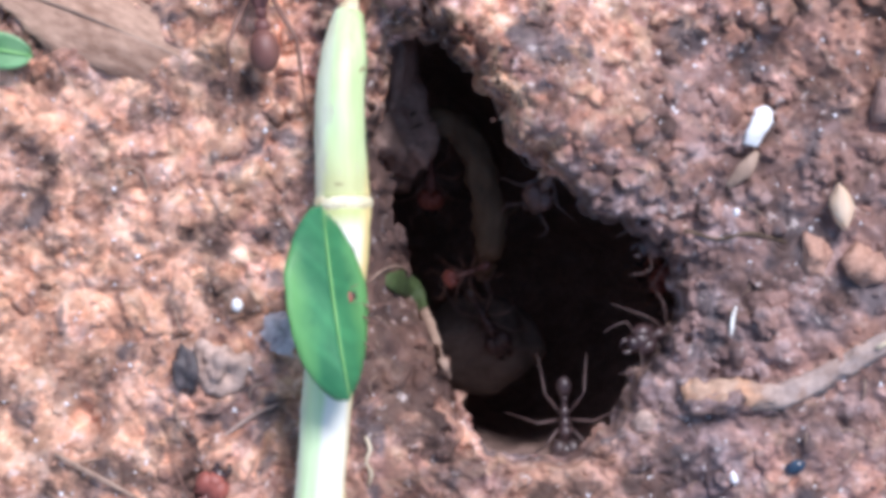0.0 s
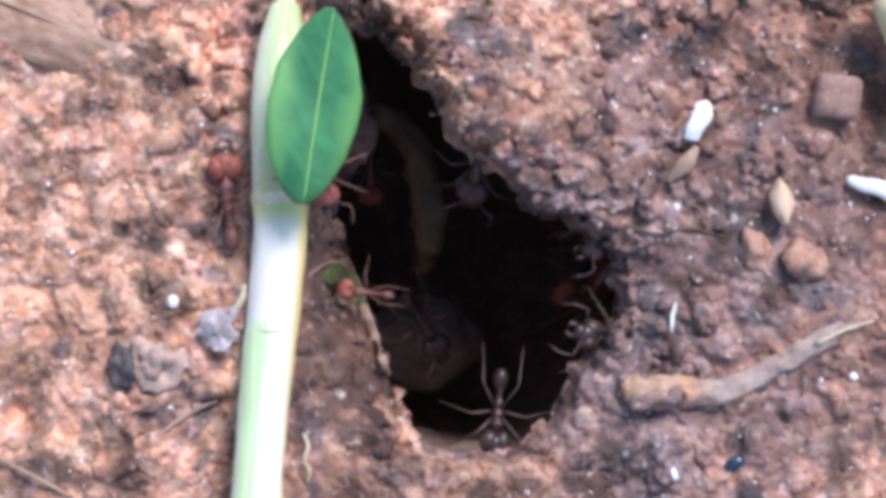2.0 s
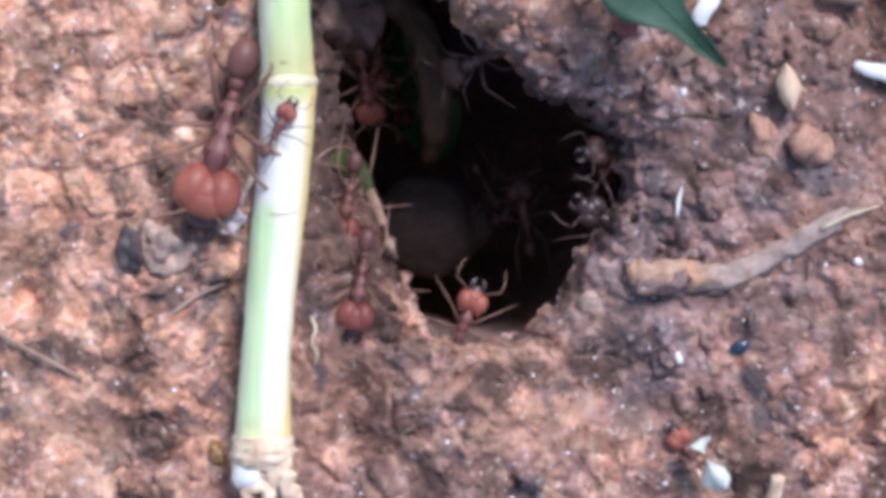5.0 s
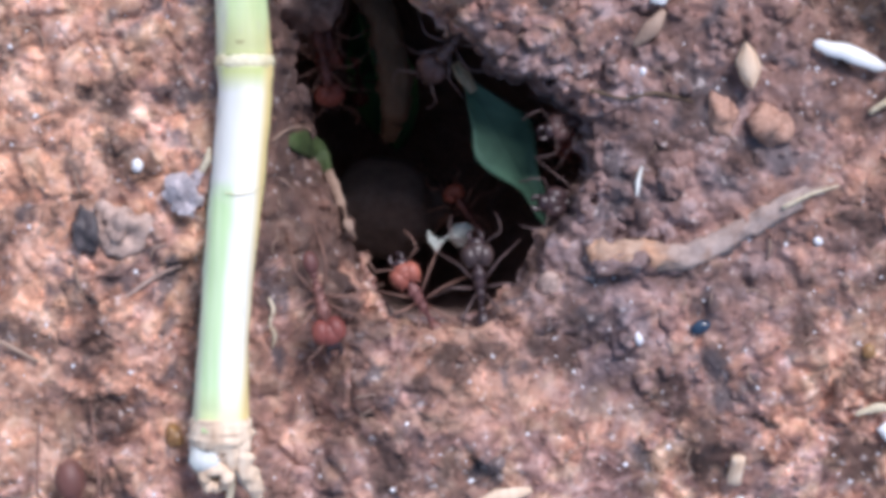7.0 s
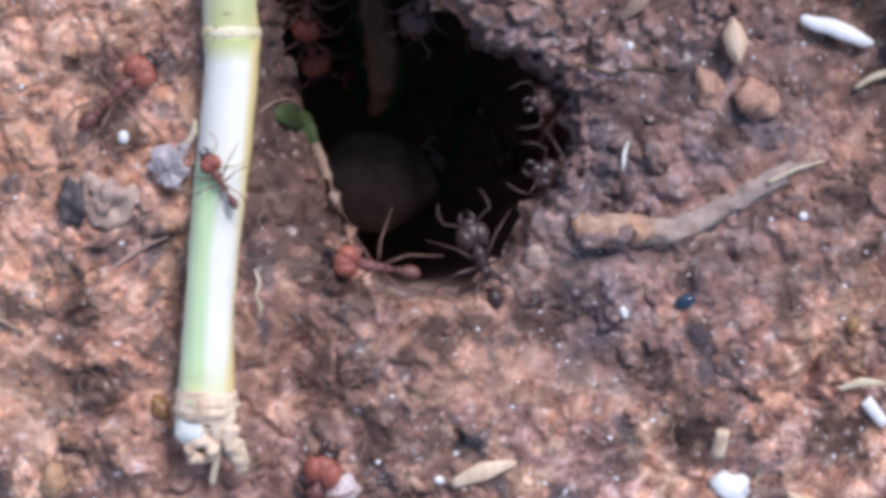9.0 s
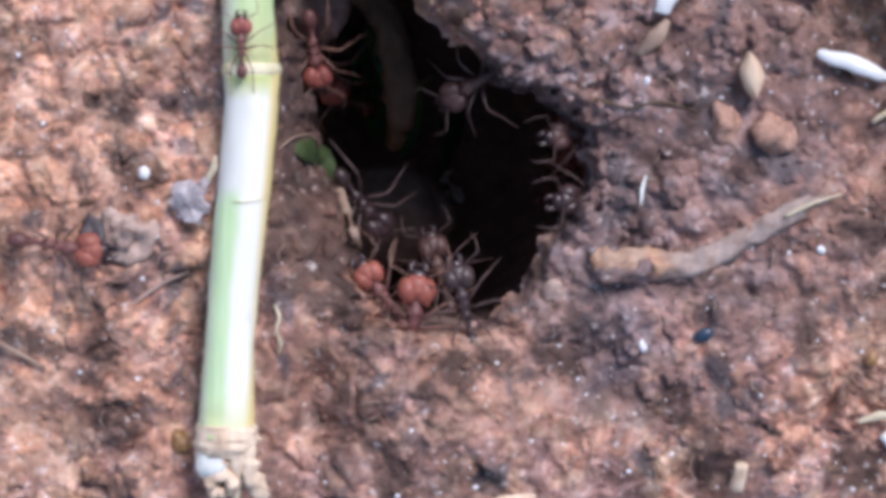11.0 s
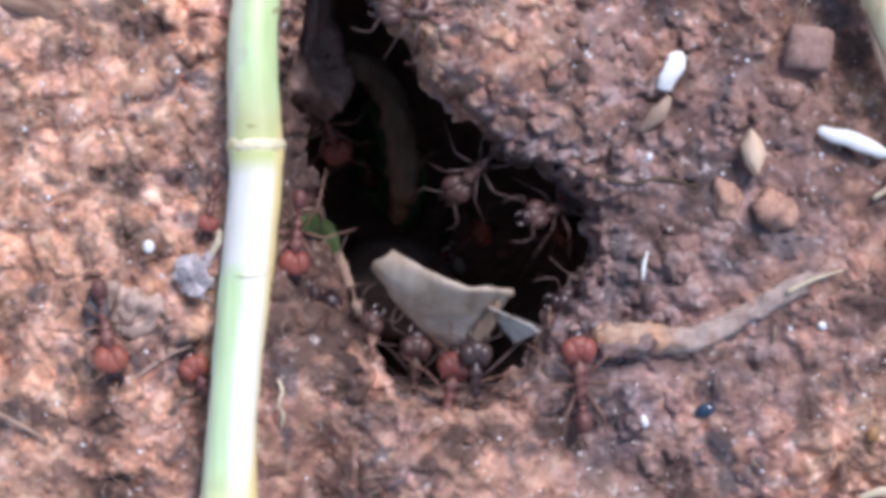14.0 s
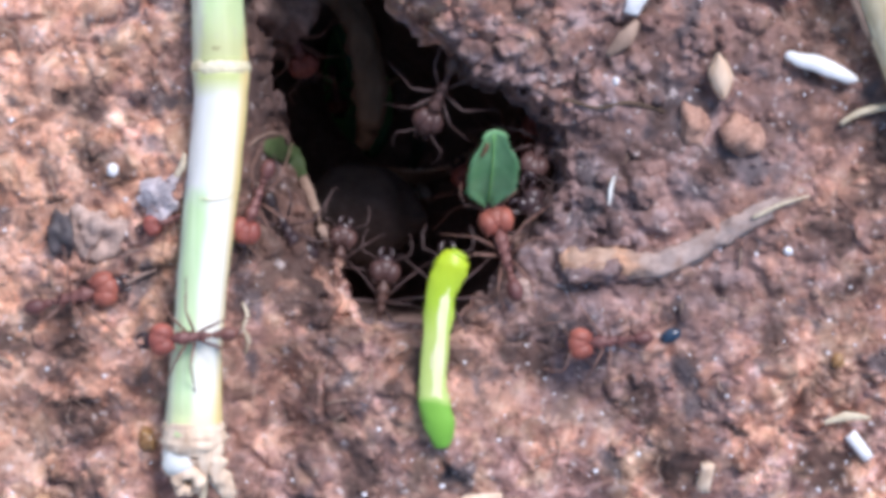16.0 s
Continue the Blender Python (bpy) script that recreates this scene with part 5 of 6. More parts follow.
ANT_WALKS = {
    "soldier": (4.4, "large dark red soldier ant with a two-lobed head", [
        (0, -12.8, 17.9, None, 95, 0), (0.5, -13.1, 19.5, None, 95, 0), (1, -12.8, 22.8, None, 100, 0), (1.6, -8.1, 28.6, None, 170, 0),
        (2.2, -10.9, 30.8, None, 245, 0), (2.7, -12.4, 23.4, None, 268, 0), (3, -12.2, 20.2, None, 270, 0), (3.5, -11.9, 13.9, None, 270, 0),
        (4, -11.6, 8.6, None, 270, 0), (4.2, -10.8, 7.8, None, 266, 0), (5, -11.1, 0.8, None, 255, 0), (5.8, -13.4, -6.6, None, 250, 0),
        (6.3, -14.6, -11.6, None, 242, 0), (6.5, -17.2, -14.1, None, 238, 0), (6.7, -18.6, -16.7, None, 252, 0), (6.9, -19.2, -23.9, None, 280, 0),
        (7.1, -18.1, -33.8, None, 275, 0), (8, -17.6, -38.7, None, 280, 0), (9.2, -16.0, -40.8, None, 285, 0), (16, -14.8, -52.8, None, 285, 0),
    ]),
    "ant_b4": (2.6, "red leafcutter ant walking on bare soil", [
        (0, -7.0, -45.8, None, 70, 0), (8, -9.2, -38.7, None, 60, 0), (8.5, -6.7, -34.5, None, 55, 0), (9, -1.8, -30.5, None, 70, 0),
        (9.2, 0.4, -26.5, None, 80, 0), (10, 4.3, -19.6, None, 85, 0), (11, 4.3, -15.7, -3, 85, 5), (11.4, 4.6, -14.5, -10, 70, 10),
        (11.9, 7.5, -10.2, -24, 40, 15), (12.5, 14.5, -4.4, -38, 20, 15), (16, 14.9, -4.4, -38, 20, 15),
    ]),
    "ant_la": (2.3, "red leafcutter ant searching on crumbly soil", [
        (0, -44.6, -7.2, None, 0, 0), (9, -42.6, -8.0, None, 0, 0), (10.4, -28.6, -8.4, None, 0, 0), (11.3, -19.1, -9.0, None, -15, 0),
        (11.5, -18.4, -7.9, None, -20, 0), (12, -14.9, -12.9, None, -50, 0), (12.5, -15.5, -11.7, None, -85, 0), (13, -16.1, -11.4, None, -95, 0),
        (13.5, -16.7, -12.0, None, -150, 0), (14, -17.5, -9.0, None, -80, 0), (14.5, -17.5, -12.4, None, -25, 0), (15, -18.3, -10.8, None, -55, 0),
        (15.5, -19.6, -10.9, None, -35, 0), (16, -17.7, -12.9, None, 15, 0),
    ]),
    "ant_w1": (2.3, "reddish leafcutter ant beside the grass stem", [
        (0, -17.6, -19.1, None, 60, 0), (0.5, -17.2, -16.8, None, 65, 0), (1, -11.9, -9.1, None, 75, 0), (1.5, -9.2, 0.2, None, 85, 0),
        (2, -10.6, 2.6, None, 95, 0), (2.5, -11.6, 4.8, None, 60, 0), (3, -7.1, 7.6, 1.5, 0, 0), (3.5, -3.4, 7.0, -14, -60, 25),
        (4, -2.4, 5.6, -15, -80, 30), (6, -2.0, 4.4, -20, -80, 30), (11, -2.7, 5.1, -20, -70, 30), (16, -2.7, 7.1, -20, -70, 30),
    ]),
    "ant_w2": (1.4, "small brown leafcutter ant climbing on the grass stem", [
        (0, 2.4, -1.7, -18, 200, 20), (1.6, 2.1, -2.0, -16, 190, 20), (2.1, -1.8, -3.7, -2, 170, 0), (2.5, -4.6, -3.8, 3.9, 180, 0),
        (3, -9.3, -7.3, 1.2, 205, 0), (3.5, -10.7, -9.0, 1.2, 100, 0), (4, -9.2, -5.8, 3.9, 20, 0), (4.2, -8.9, -5.4, 3.9, 0, 0),
        (5.5, -7.4, 3.7, 3.9, 90, 0), (6.8, -8.7, 9.6, 3.6, 40, 0), (7.4, -8.8, 11.4, 3.8, -30, 0), (7.9, -7.5, 7.2, 3.9, -80, 0),
        (8.3, -7.6, -5.2, 3.9, -100, 0), (8.5, -6.3, -8.7, 3.9, -150, 0), (9, -7.4, -7.2, 3.9, 120, 0), (9.2, -8.3, -7.3, 3.9, 100, 0),
        (10.3, -7.6, -0.3, 3.9, 95, 0), (11.3, -7.4, 4.9, 3.9, 90, 0), (11.5, -6.1, 3.6, 3.9, 150, 0), (12, -7.3, 3.0, 3, 210, 0),
        (12.5, -6.9, 2.8, 3.2, 200, 0), (13, -9.2, 0.5, 1.2, 240, 0), (14, -10.0, -0.6, 1, 260, 0), (14.5, -11.6, -1.2, 1, 270, 0),
        (15, -13.0, -3.1, 1, 280, 0), (15.5, -12.8, -6.6, 1.2, 0, 0), (16, -10.1, -7.2, 1, 200, 0),
    ]),
    "ant_w3": (2.1, "orange-brown leafcutter ant crossing the grass stem", [
        (0, -0.7, -53.3, None, 95, 0), (11, -1.5, -35.3, None, 95, 0), (12, -1.2, -27.1, None, 100, 0), (12.5, -0.6, -24.4, None, 110, 0),
        (13, -3.2, -17.2, 1.5, 150, 0), (13.5, -6.4, -15.8, 4, 150, 0), (14, -10.1, -14.7, None, 120, 0), (14.5, -10.5, -12.7, 3.9, 60, 0),
        (15, -12.3, -10.8, 3.9, -20, 0), (15.2, -9.4, -10.2, 4, -90, 0), (15.5, -6.7, -13.0, 4.1, -170, 0), (16, -8.2, -15.2, 3.7, 185, 0),
    ]),
    "ant_d1": (2.5, "red leafcutter ant leaving the nest", [
        (0, 21.9, 1.6, -32, -160, 0), (3.4, 17.0, -2.0, -34, -160, 10), (4, -1.6, -6.6, -3.5, -95, 10), (4.2, -1.6, -7.2, -3, -95, 10), (5.4, -2.4, -11.7, None, -100, 0), (6.3, -3.9, -15.7, None, -70, 0),
        (6.6, -1.2, -19.8, None, -80, 0), (6.9, 0.3, -29.3, None, -85, 0), (7.3, 1.3, -41.3, None, -88, 0), (16, 1.4, -54.9, None, -90, 0),
    ]),
    "ant_d2": (2.3, "red-orange leafcutter ant walking out over soil", [
        (0, 21.8, 3.0, -36, -170, 0), (3.35, 17.0, 0.0, -36, -170, 10), (3.9, -2.0, -1.6, -6, -100, 15), (4.3, -2.6, -2.6, -5, -100, 15), (5.6, -3.6, -6.0, -3, -100, 10), (6.5, -6.1, -9.8, None, -60, 0),
        (7, -2.0, -12.8, None, -75, 0), (7.3, -0.6, -16.8, None, -80, 0), (7.5, 0.4, -18.3, None, -80, 0), (8, 2.2, -24.6, None, -75, 0),
        (8.5, 3.5, -30.1, None, -70, 0), (10, 5.8, -39.2, None, -75, 0), (16, 6.1, -55.2, None, -80, 0),
    ]),
    "ant_e1": (2.4, "orange leafcutter ant hauling a dry leaf piece", [
        (0, 11.8, -45.5, None, 110, 0), (11.5, 10.6, -43.5, None, 110, 0), (12.5, 8.2, -34.7, None, 110, 0), (13, 7.0, -23.1, None, 110, 0),
        (13.5, 6.2, -19.7, None, 100, 0), (14, 6.6, -15.6, -2.5, 80, 10), (14.4, 8.0, -13.3, -6, 80, 15), (14.7, 9.6, -11.6, -16, 115, 20),
        (15.1, 9.5, -9.1, -30, 60, 20), (15.6, 14.5, -4.6, -38, 20, 20), (16, 15.3, -4.2, -38, 20, 20),
    ]),
    "ant_f1": (2.1, "orange leafcutter ant on dark soil", [
        (0, 36.1, -48.9, None, 120, 0), (10.5, 26.5, -36.6, None, 130, 0), (12, 17.4, -25.1, None, 95, 0), (12.5, 18.3, -20.4, None, 60, 0),
        (13, 26.1, -20.9, None, -30, 0), (13.5, 27.2, -22.5, None, -40, 0), (14, 24.1, -27.0, None, 30, 0), (14.5, 25.7, -24.5, None, 95, 0),
        (15, 24.6, -18.0, None, 120, 0), (15.5, 24.3, -15.7, None, 170, 0), (16, 21.0, -15.8, None, 185, 0),
    ]),
    "ant_m1": (2.3, "red leafcutter ant passing over pale soil", [
        (0, -46.5, 10.2, None, -10, 0), (7.6, -38.5, 7.8, None, -10, 0), (8.5, -22.3, 5.0, None, -25, 0), (8.7, -19.8, 1.9, None, -20, 0),
        (8.9, -16.6, -1.9, None, 20, 0), (9.2, -13.8, 1.5, None, 75, 0), (10.2, -12.6, 16.4, None, 90, 0), (16, -12.6, 42.4, None, 90, 0),
    ]),
    "ant_k1": (2.4, "orange leafcutter ant at the rim of the nest hole", [
        (0, 21.4, -4.3, -30, 150, 20), (11.6, 21.0, -4.7, -30, 150, 20), (12.3, 17.2, -9.8, -14, 145, 20), (12.7, 14.1, -15.3, -4, 140, 8),
        (13, 14.4, -17.1, None, 140, 0), (13.5, 13.8, -16.1, None, 90, 0), (14, 16.1, -14.1, None, 95, 0), (14.5, 15.6, -15.1, -1, 100, 0),
        (15.2, 14.5, -10.9, -8, 110, 20), (16, 13.4, -7.5, -25, 120, 20),
    ]),
    "ant_g1": (2.4, "orange leafcutter ant carrying a green leaf piece", [
        (0, 8.1, -53.7, None, 80, 0), (13.5, 7.3, -35.7, None, 80, 0), (14.5, 8.2, -24.0, None, 75, 0), (15, 14.6, -18.4, None, 42, 0),
        (15.3, 14.1, -17.3, None, 95, 0), (15.5, 14.3, -14.1, None, 110, 0), (16, 13.3, -10.5, -1.5, 105, 15),
    ]),
    "ant_h1": (2.2, "pale reddish ant hanging from the hole wall", [
        (0, 8.5, 6.4, -5, -120, 35), (2.5, 7.1, 6.9, -5, -100, 35), (3, 8.7, 6.3, -5, -130, 35), (3.5, 8.0, 6.6, -5, -150, 35),
        (4, 7.2, 5.8, -5, -160, 35), (7, 8.1, 5.3, -5, -130, 35), (9, 6.9, 7.2, -5, -110, 35), (11.3, 10.3, 2.9, -5, -150, 30),
        (12.5, 10.7, 3.2, -5, -140, 30), (13, 10.0, 2.8, -5, -150, 25), (13.5, 9.6, 2.8, -5, -140, 25), (14, 9.5, 2.4, -5, -135, 25),
        (14.5, 9.0, 1.8, -5, -130, 25), (15, 9.0, 1.8, -5, -120, 25), (15.5, 9.8, 1.8, -5, -115, 25), (16, 8.9, 2.5, -5, -113, 25),
    ]),
    "ant_r1": (2.2, "brown leafcutter ant clinging to the shaded hole wall", [
        (0, 16.5, -6.0, -7, 200, -25), (1, 15.8, -6.1, -7, 190, -25), (1.5, 16.6, -6.5, -7, 170, -25), (3, 17.1, -8.2, -7, 150, -25),
        (3.5, 16.3, -7.6, -7, 130, -25), (7, 17.0, -6.8, -7, 180, -25), (9, 17.3, -7.3, -7, 160, -25), (11.5, 17.7, -5.6, -7, 190, -25),
        (12.5, 16.7, -7.0, -7, 185, -25), (13, 17.7, -8.0, -7, 190, -25), (14, 17.4, -8.0, -7, 180, -25), (16, 17.4, -5.9, -7, 190, -25),
    ]),
    "ant_r2": (2.0, "pale brown ant clinging under the crumbly rim", [
        (0, 17.0, 0.9, -7, 200, -25), (2.5, 17.2, 0.0, -7, 200, -25), (3, 16.7, -1.5, -7, 190, -25), (7, 17.0, -0.7, -7, 200, -25),
        (11.5, 16.7, -1.1, -7, 190, -25), (13.5, 15.3, -2.2, -7, 190, -25), (14, 14.9, -1.1, -7, 195, -25), (15, 17.2, -3.7, -7, 185, -25),
        (15.5, 15.9, -1.0, -7, 250, -25), (16, 16.1, -1.8, -7, 250, -25),
    ]),
    "ant_l1": (2.2, "dark leafcutter ant standing at the lip of the hole", [
        (0, 8.9, -12.0, -6, -88, 5), (1, 8.8, -12.4, -6, -85, 5), (2, 8.6, -11.8, -8, -95, 5), (2.8, 9.7, -9.1, -15, -95, 5),
        (3.4, 17.5, -3.3, -36, -95, 5), (4.9, 16.0, -4.8, -35, -30, 5), (5.7, 8.3, -14.3, -9, 50, 5), (6.5, 11.3, -14.5, -1, 120, 0),
        (7, 9.5, -13.3, -2.5, 95, 10), (9, 10.9, -13.6, -2, 110, 10), (11.5, 7.7, -14.3, -2, 95, 10), (12, 7.6, -12.3, -3, 80, 15),
        (12.5, 6.1, -15.3, -1.5, 70, 0), (14, 8.6, -14.2, -2, 90, 0), (15, 9.7, -14.8, -1, 80, 0), (16, 9.0, -13.4, -2, 90, 0),
    ]),
    "ant_b1": (2.1, "brown leafcutter ant on the lower lip of the hole", [
        (0, 20.7, -3.0, -34, 150, 10), (1.9, 19.1, -4.6, -30, 150, 10), (2.3, 6.1, -12.1, -12, 120, 0), (2.5, 3.8, -13.6, -5, 110, 0),
        (3, 3.1, -14.7, -3.5, 70, 0), (3.5, 2.3, -14.1, -3, 40, 0), (4, 4.4, -14.5, -3.5, 60, 0), (6.3, 5.3, -14.9, -3.5, 80, 0),
        (7.5, 5.7, -12.6, -2, 150, 0), (8, 6.1, -11.4, -2, 170, 0), (8.5, 6.1, -11.5, -1, 200, 0), (9, 3.5, -13.1, -1, 170, 0),
        (11.5, 2.1, -13.4, -3.5, 120, 0), (12, 0.2, -13.5, -3.5, 100, 0), (12.5, -0.5, -13.8, -3, 60, 0), (13, -0.3, -12.0, -6, 70, 20),
        (13.6, 1.3, -8.5, -24, 50, 20), (14.4, 14.0, -2.5, -38, 20, 20), (16, 15.2, -1.7, -38, 20, 20),
    ]),
    "ant_l2": (2.2, "dusky leafcutter ant half hidden at the shaded lip", [
        (0, 21.3, -2.3, -36, 150, 10), (3.3, 17.5, -4.5, -35, 120, 10), (3.85, 7.2, -13.6, -5, 75, 10), (4.4, 7.4, -13.0, -6, 70, 10), (5.4, 14.0, -5.0, -32, 120, 10), (10, 20.9, -3.1, -36, 150, 10), (10.9, 8.1, -11.6, -16, 110, 10), (11.4, 4.9, -14.7, -7, 100, 5),
        (12, 6.7, -13.5, -8, 110, 5), (12.5, 5.6, -13.8, -8, 105, 5), (13, 4.9, -14.2, -7, 95, 5), (13.9, 4.4, -14.3, -7, 90, 5),
        (14.5, 4.1, -14.4, -7, 80, 5), (15.2, 4.5, -14.0, -7, 95, 5), (16, 4.4, -14.2, -7, 85, 5),
    ]),
    "ant_l3": (2.0, "dusky leafcutter ant half hidden at the shaded lip", [
        (0, 20.0, -5.3, -36, 130, 10), (12.7, 19.6, -5.3, -36, 130, 10), (13.5, 4.6, -10.7, -16, 90, 10), (14, -0.5, -11.8, -7, 55, 5),
        (14.5, -0.2, -12.0, -7, 60, 5), (15.3, 0.8, -11.7, -8, 75, 5), (16, 1.1, -11.5, -8, 80, 5),
    ]),
    "ant_b2": (2.3, "shiny dark leafcutter ant on the inner slope of the hole", [
        (0, 3.0, -5.0, -24, -60, 25), (2.9, 2.2, -5.6, -18, -60, 25), (3.5, 0.9, -5.3, -9, -65, 25), (4, -1.0, -3.7, -8, -70, 20), (4.8, 5.0, -4.6, -24, -60, 25), (5.6, 14.0, -3.0, -34, -60, 25), (10.2, 12.0, -4.0, -34, -60, 25), (10.8, 3.0, -5.5, -16, -55, 25),
        (11.5, -2.9, -5.6, -5, -50, 20), (12, -2.2, -5.0, -5, -60, 20), (13, -3.9, -5.3, -4, -50, 20), (14, -4.1, -6.0, -4, -50, 20),
        (15, -3.4, -6.9, -4, -45, 20), (16, -2.9, -7.4, -3, -60, 20),
    ]),
    "ant_n1": (1.9, "orange leafcutter ant hauling a narrow leaf", [
        (0, 30.0, 33.1, None, 240, 0), (4, 23.0, 19.5, None, 240, 0), (5.4, 14.7, 4.9, 2, 230, 0), (6, 11.0, 0.0, -7, 220, 20),
        (6.5, 10.8, -1.9, -18, 210, 20), (7, 14.7, -3.5, -34, 190, 20), (8, 20.7, -0.4, -36, 180, 20), (16, 20.7, -0.4, -36, 180, 20),
    ]),
    "ant_n2": (1.7, "reddish leafcutter ant carrying a pale petal scrap", [
        (0, 36.1, -39.0, None, 128, 0), (4.2, 28.3, -32.8, None, 128, 0), (5.4, 18.7, -18.6, None, 128, 0), (6.3, 12.8, -12.3, -5, 135, 10),
        (6.6, 10.9, -10.1, -12, 130, 20), (7.1, 9.8, -8.3, -26, 120, 20), (8, 16.7, -5.9, -37, 60, 20), (16, 16.7, -5.9, -37, 60, 20),
    ]),
    "ant_c2": (2.1, "red-headed leafcutter ant climbing between stem and hole", [
        (0, -1.0, 7.0, -25, -90, 30), (9, -2.2, 7.0, -16, -90, 30), (12, -3.2, 4.4, -6, -80, 20), (12.5, -2.8, 3.3, -4, -90, 20),
        (13, -3.3, 1.6, -1.5, -100, 10), (13.5, -3.4, -1.1, -1, -100, 10), (14, -4.1, -2.3, -1, -95, 10), (15, -3.8, -2.3, -1.5, -70, 10),
        (15.5, -3.8, -3.6, -1, -90, 5), (16, -4.4, -5.7, 0.5, -110, 0),
    ]),
    "ant_t1": (2.0, "orange-brown leafcutter ant with long pale legs", [
        (0, -4.6, 19.7, 1, -60, 0), (1, -4.1, 19.1, 1, -70, 0), (1.5, -3.8, 19.9, 1, -80, 0), (2.5, -4.0, 18.5, 0, -60, 0),
        (3, -5.9, 14.6, -1, -40, 0), (4, -5.2, 16.2, 0, -20, 0), (9, -4.1, 14.6, -3, -40, 0), (11.5, -3.4, 11.8, -20, -30, 0),
        (12.4, -1.9, 6.7, -20, 40, 10), (13, 2.3, 5.6, -12, 100, 10), (13.5, 3.0, 5.8, -10, 140, 10), (14, 4.9, 12.4, 1, 175, 0),
        (14.5, 4.0, 11.4, 0, 175, 0), (16, 4.6, 12.4, 1, 170, 0),
    ]),
    "ant_c1": (1.8, "orange leafcutter ant carrying a whole green leaf", [
        (0, -6.6, -3.4, 3.9, -85, 0), (0.5, -1.9, -2.0, 1.5, -60, 0), (1, -1.9, 5.6, 1.5, -30, 0), (1.5, -3.9, 6.4, 1.8, -40, 0),
        (2, -4.4, 5.6, 1.5, -75, 0), (2.5, -2.7, 7.9, -1, -80, 0), (3, -0.5, 3.9, -10, -60, 30), (3.5, -0.1, 3.5, -17, -60, 30),
        (4.2, 0.5, 3.7, -22, -70, 30), (5.5, 0.7, 3.8, -48, -80, 30), (16, 0.7, 3.8, -55, -80, 30),
    ]),
    "ant_p1": (0.75, "tiny orange-brown ant riding on a carried leaf", [
        (0, -7.3, -3.6, 5.6, 20, 0), (0.5, -3.6, 0.0, 5.2, 20, 0), (1, -4.8, 7.3, 5.6, 30, 0), (1.5, -6.0, 9.5, 6.0, 20, 0), (2, -4.2, 9.2, 6.0, 0, 0),
        (2.2, -3.7, 5.2, 6.4, -10, 20), (2.4, -2.4, 4.6, 6.2, -15, 30), (2.6, -0.6, 7.6, 6.3, -50, 30), (2.8, 1.2, 8.0, 2.2, -50, 30), (3, 1.4, 1.2, -7, -50, 30),
        (3.5, 2.0, 3.4, -15, -60, 30), (4.2, 2.8, 4.0, -19, -60, 30), (5.2, 2.6, 3.2, -47, -60, 30), (16, 2.6, 2.8, -58, -60, 30),
    ]),
}
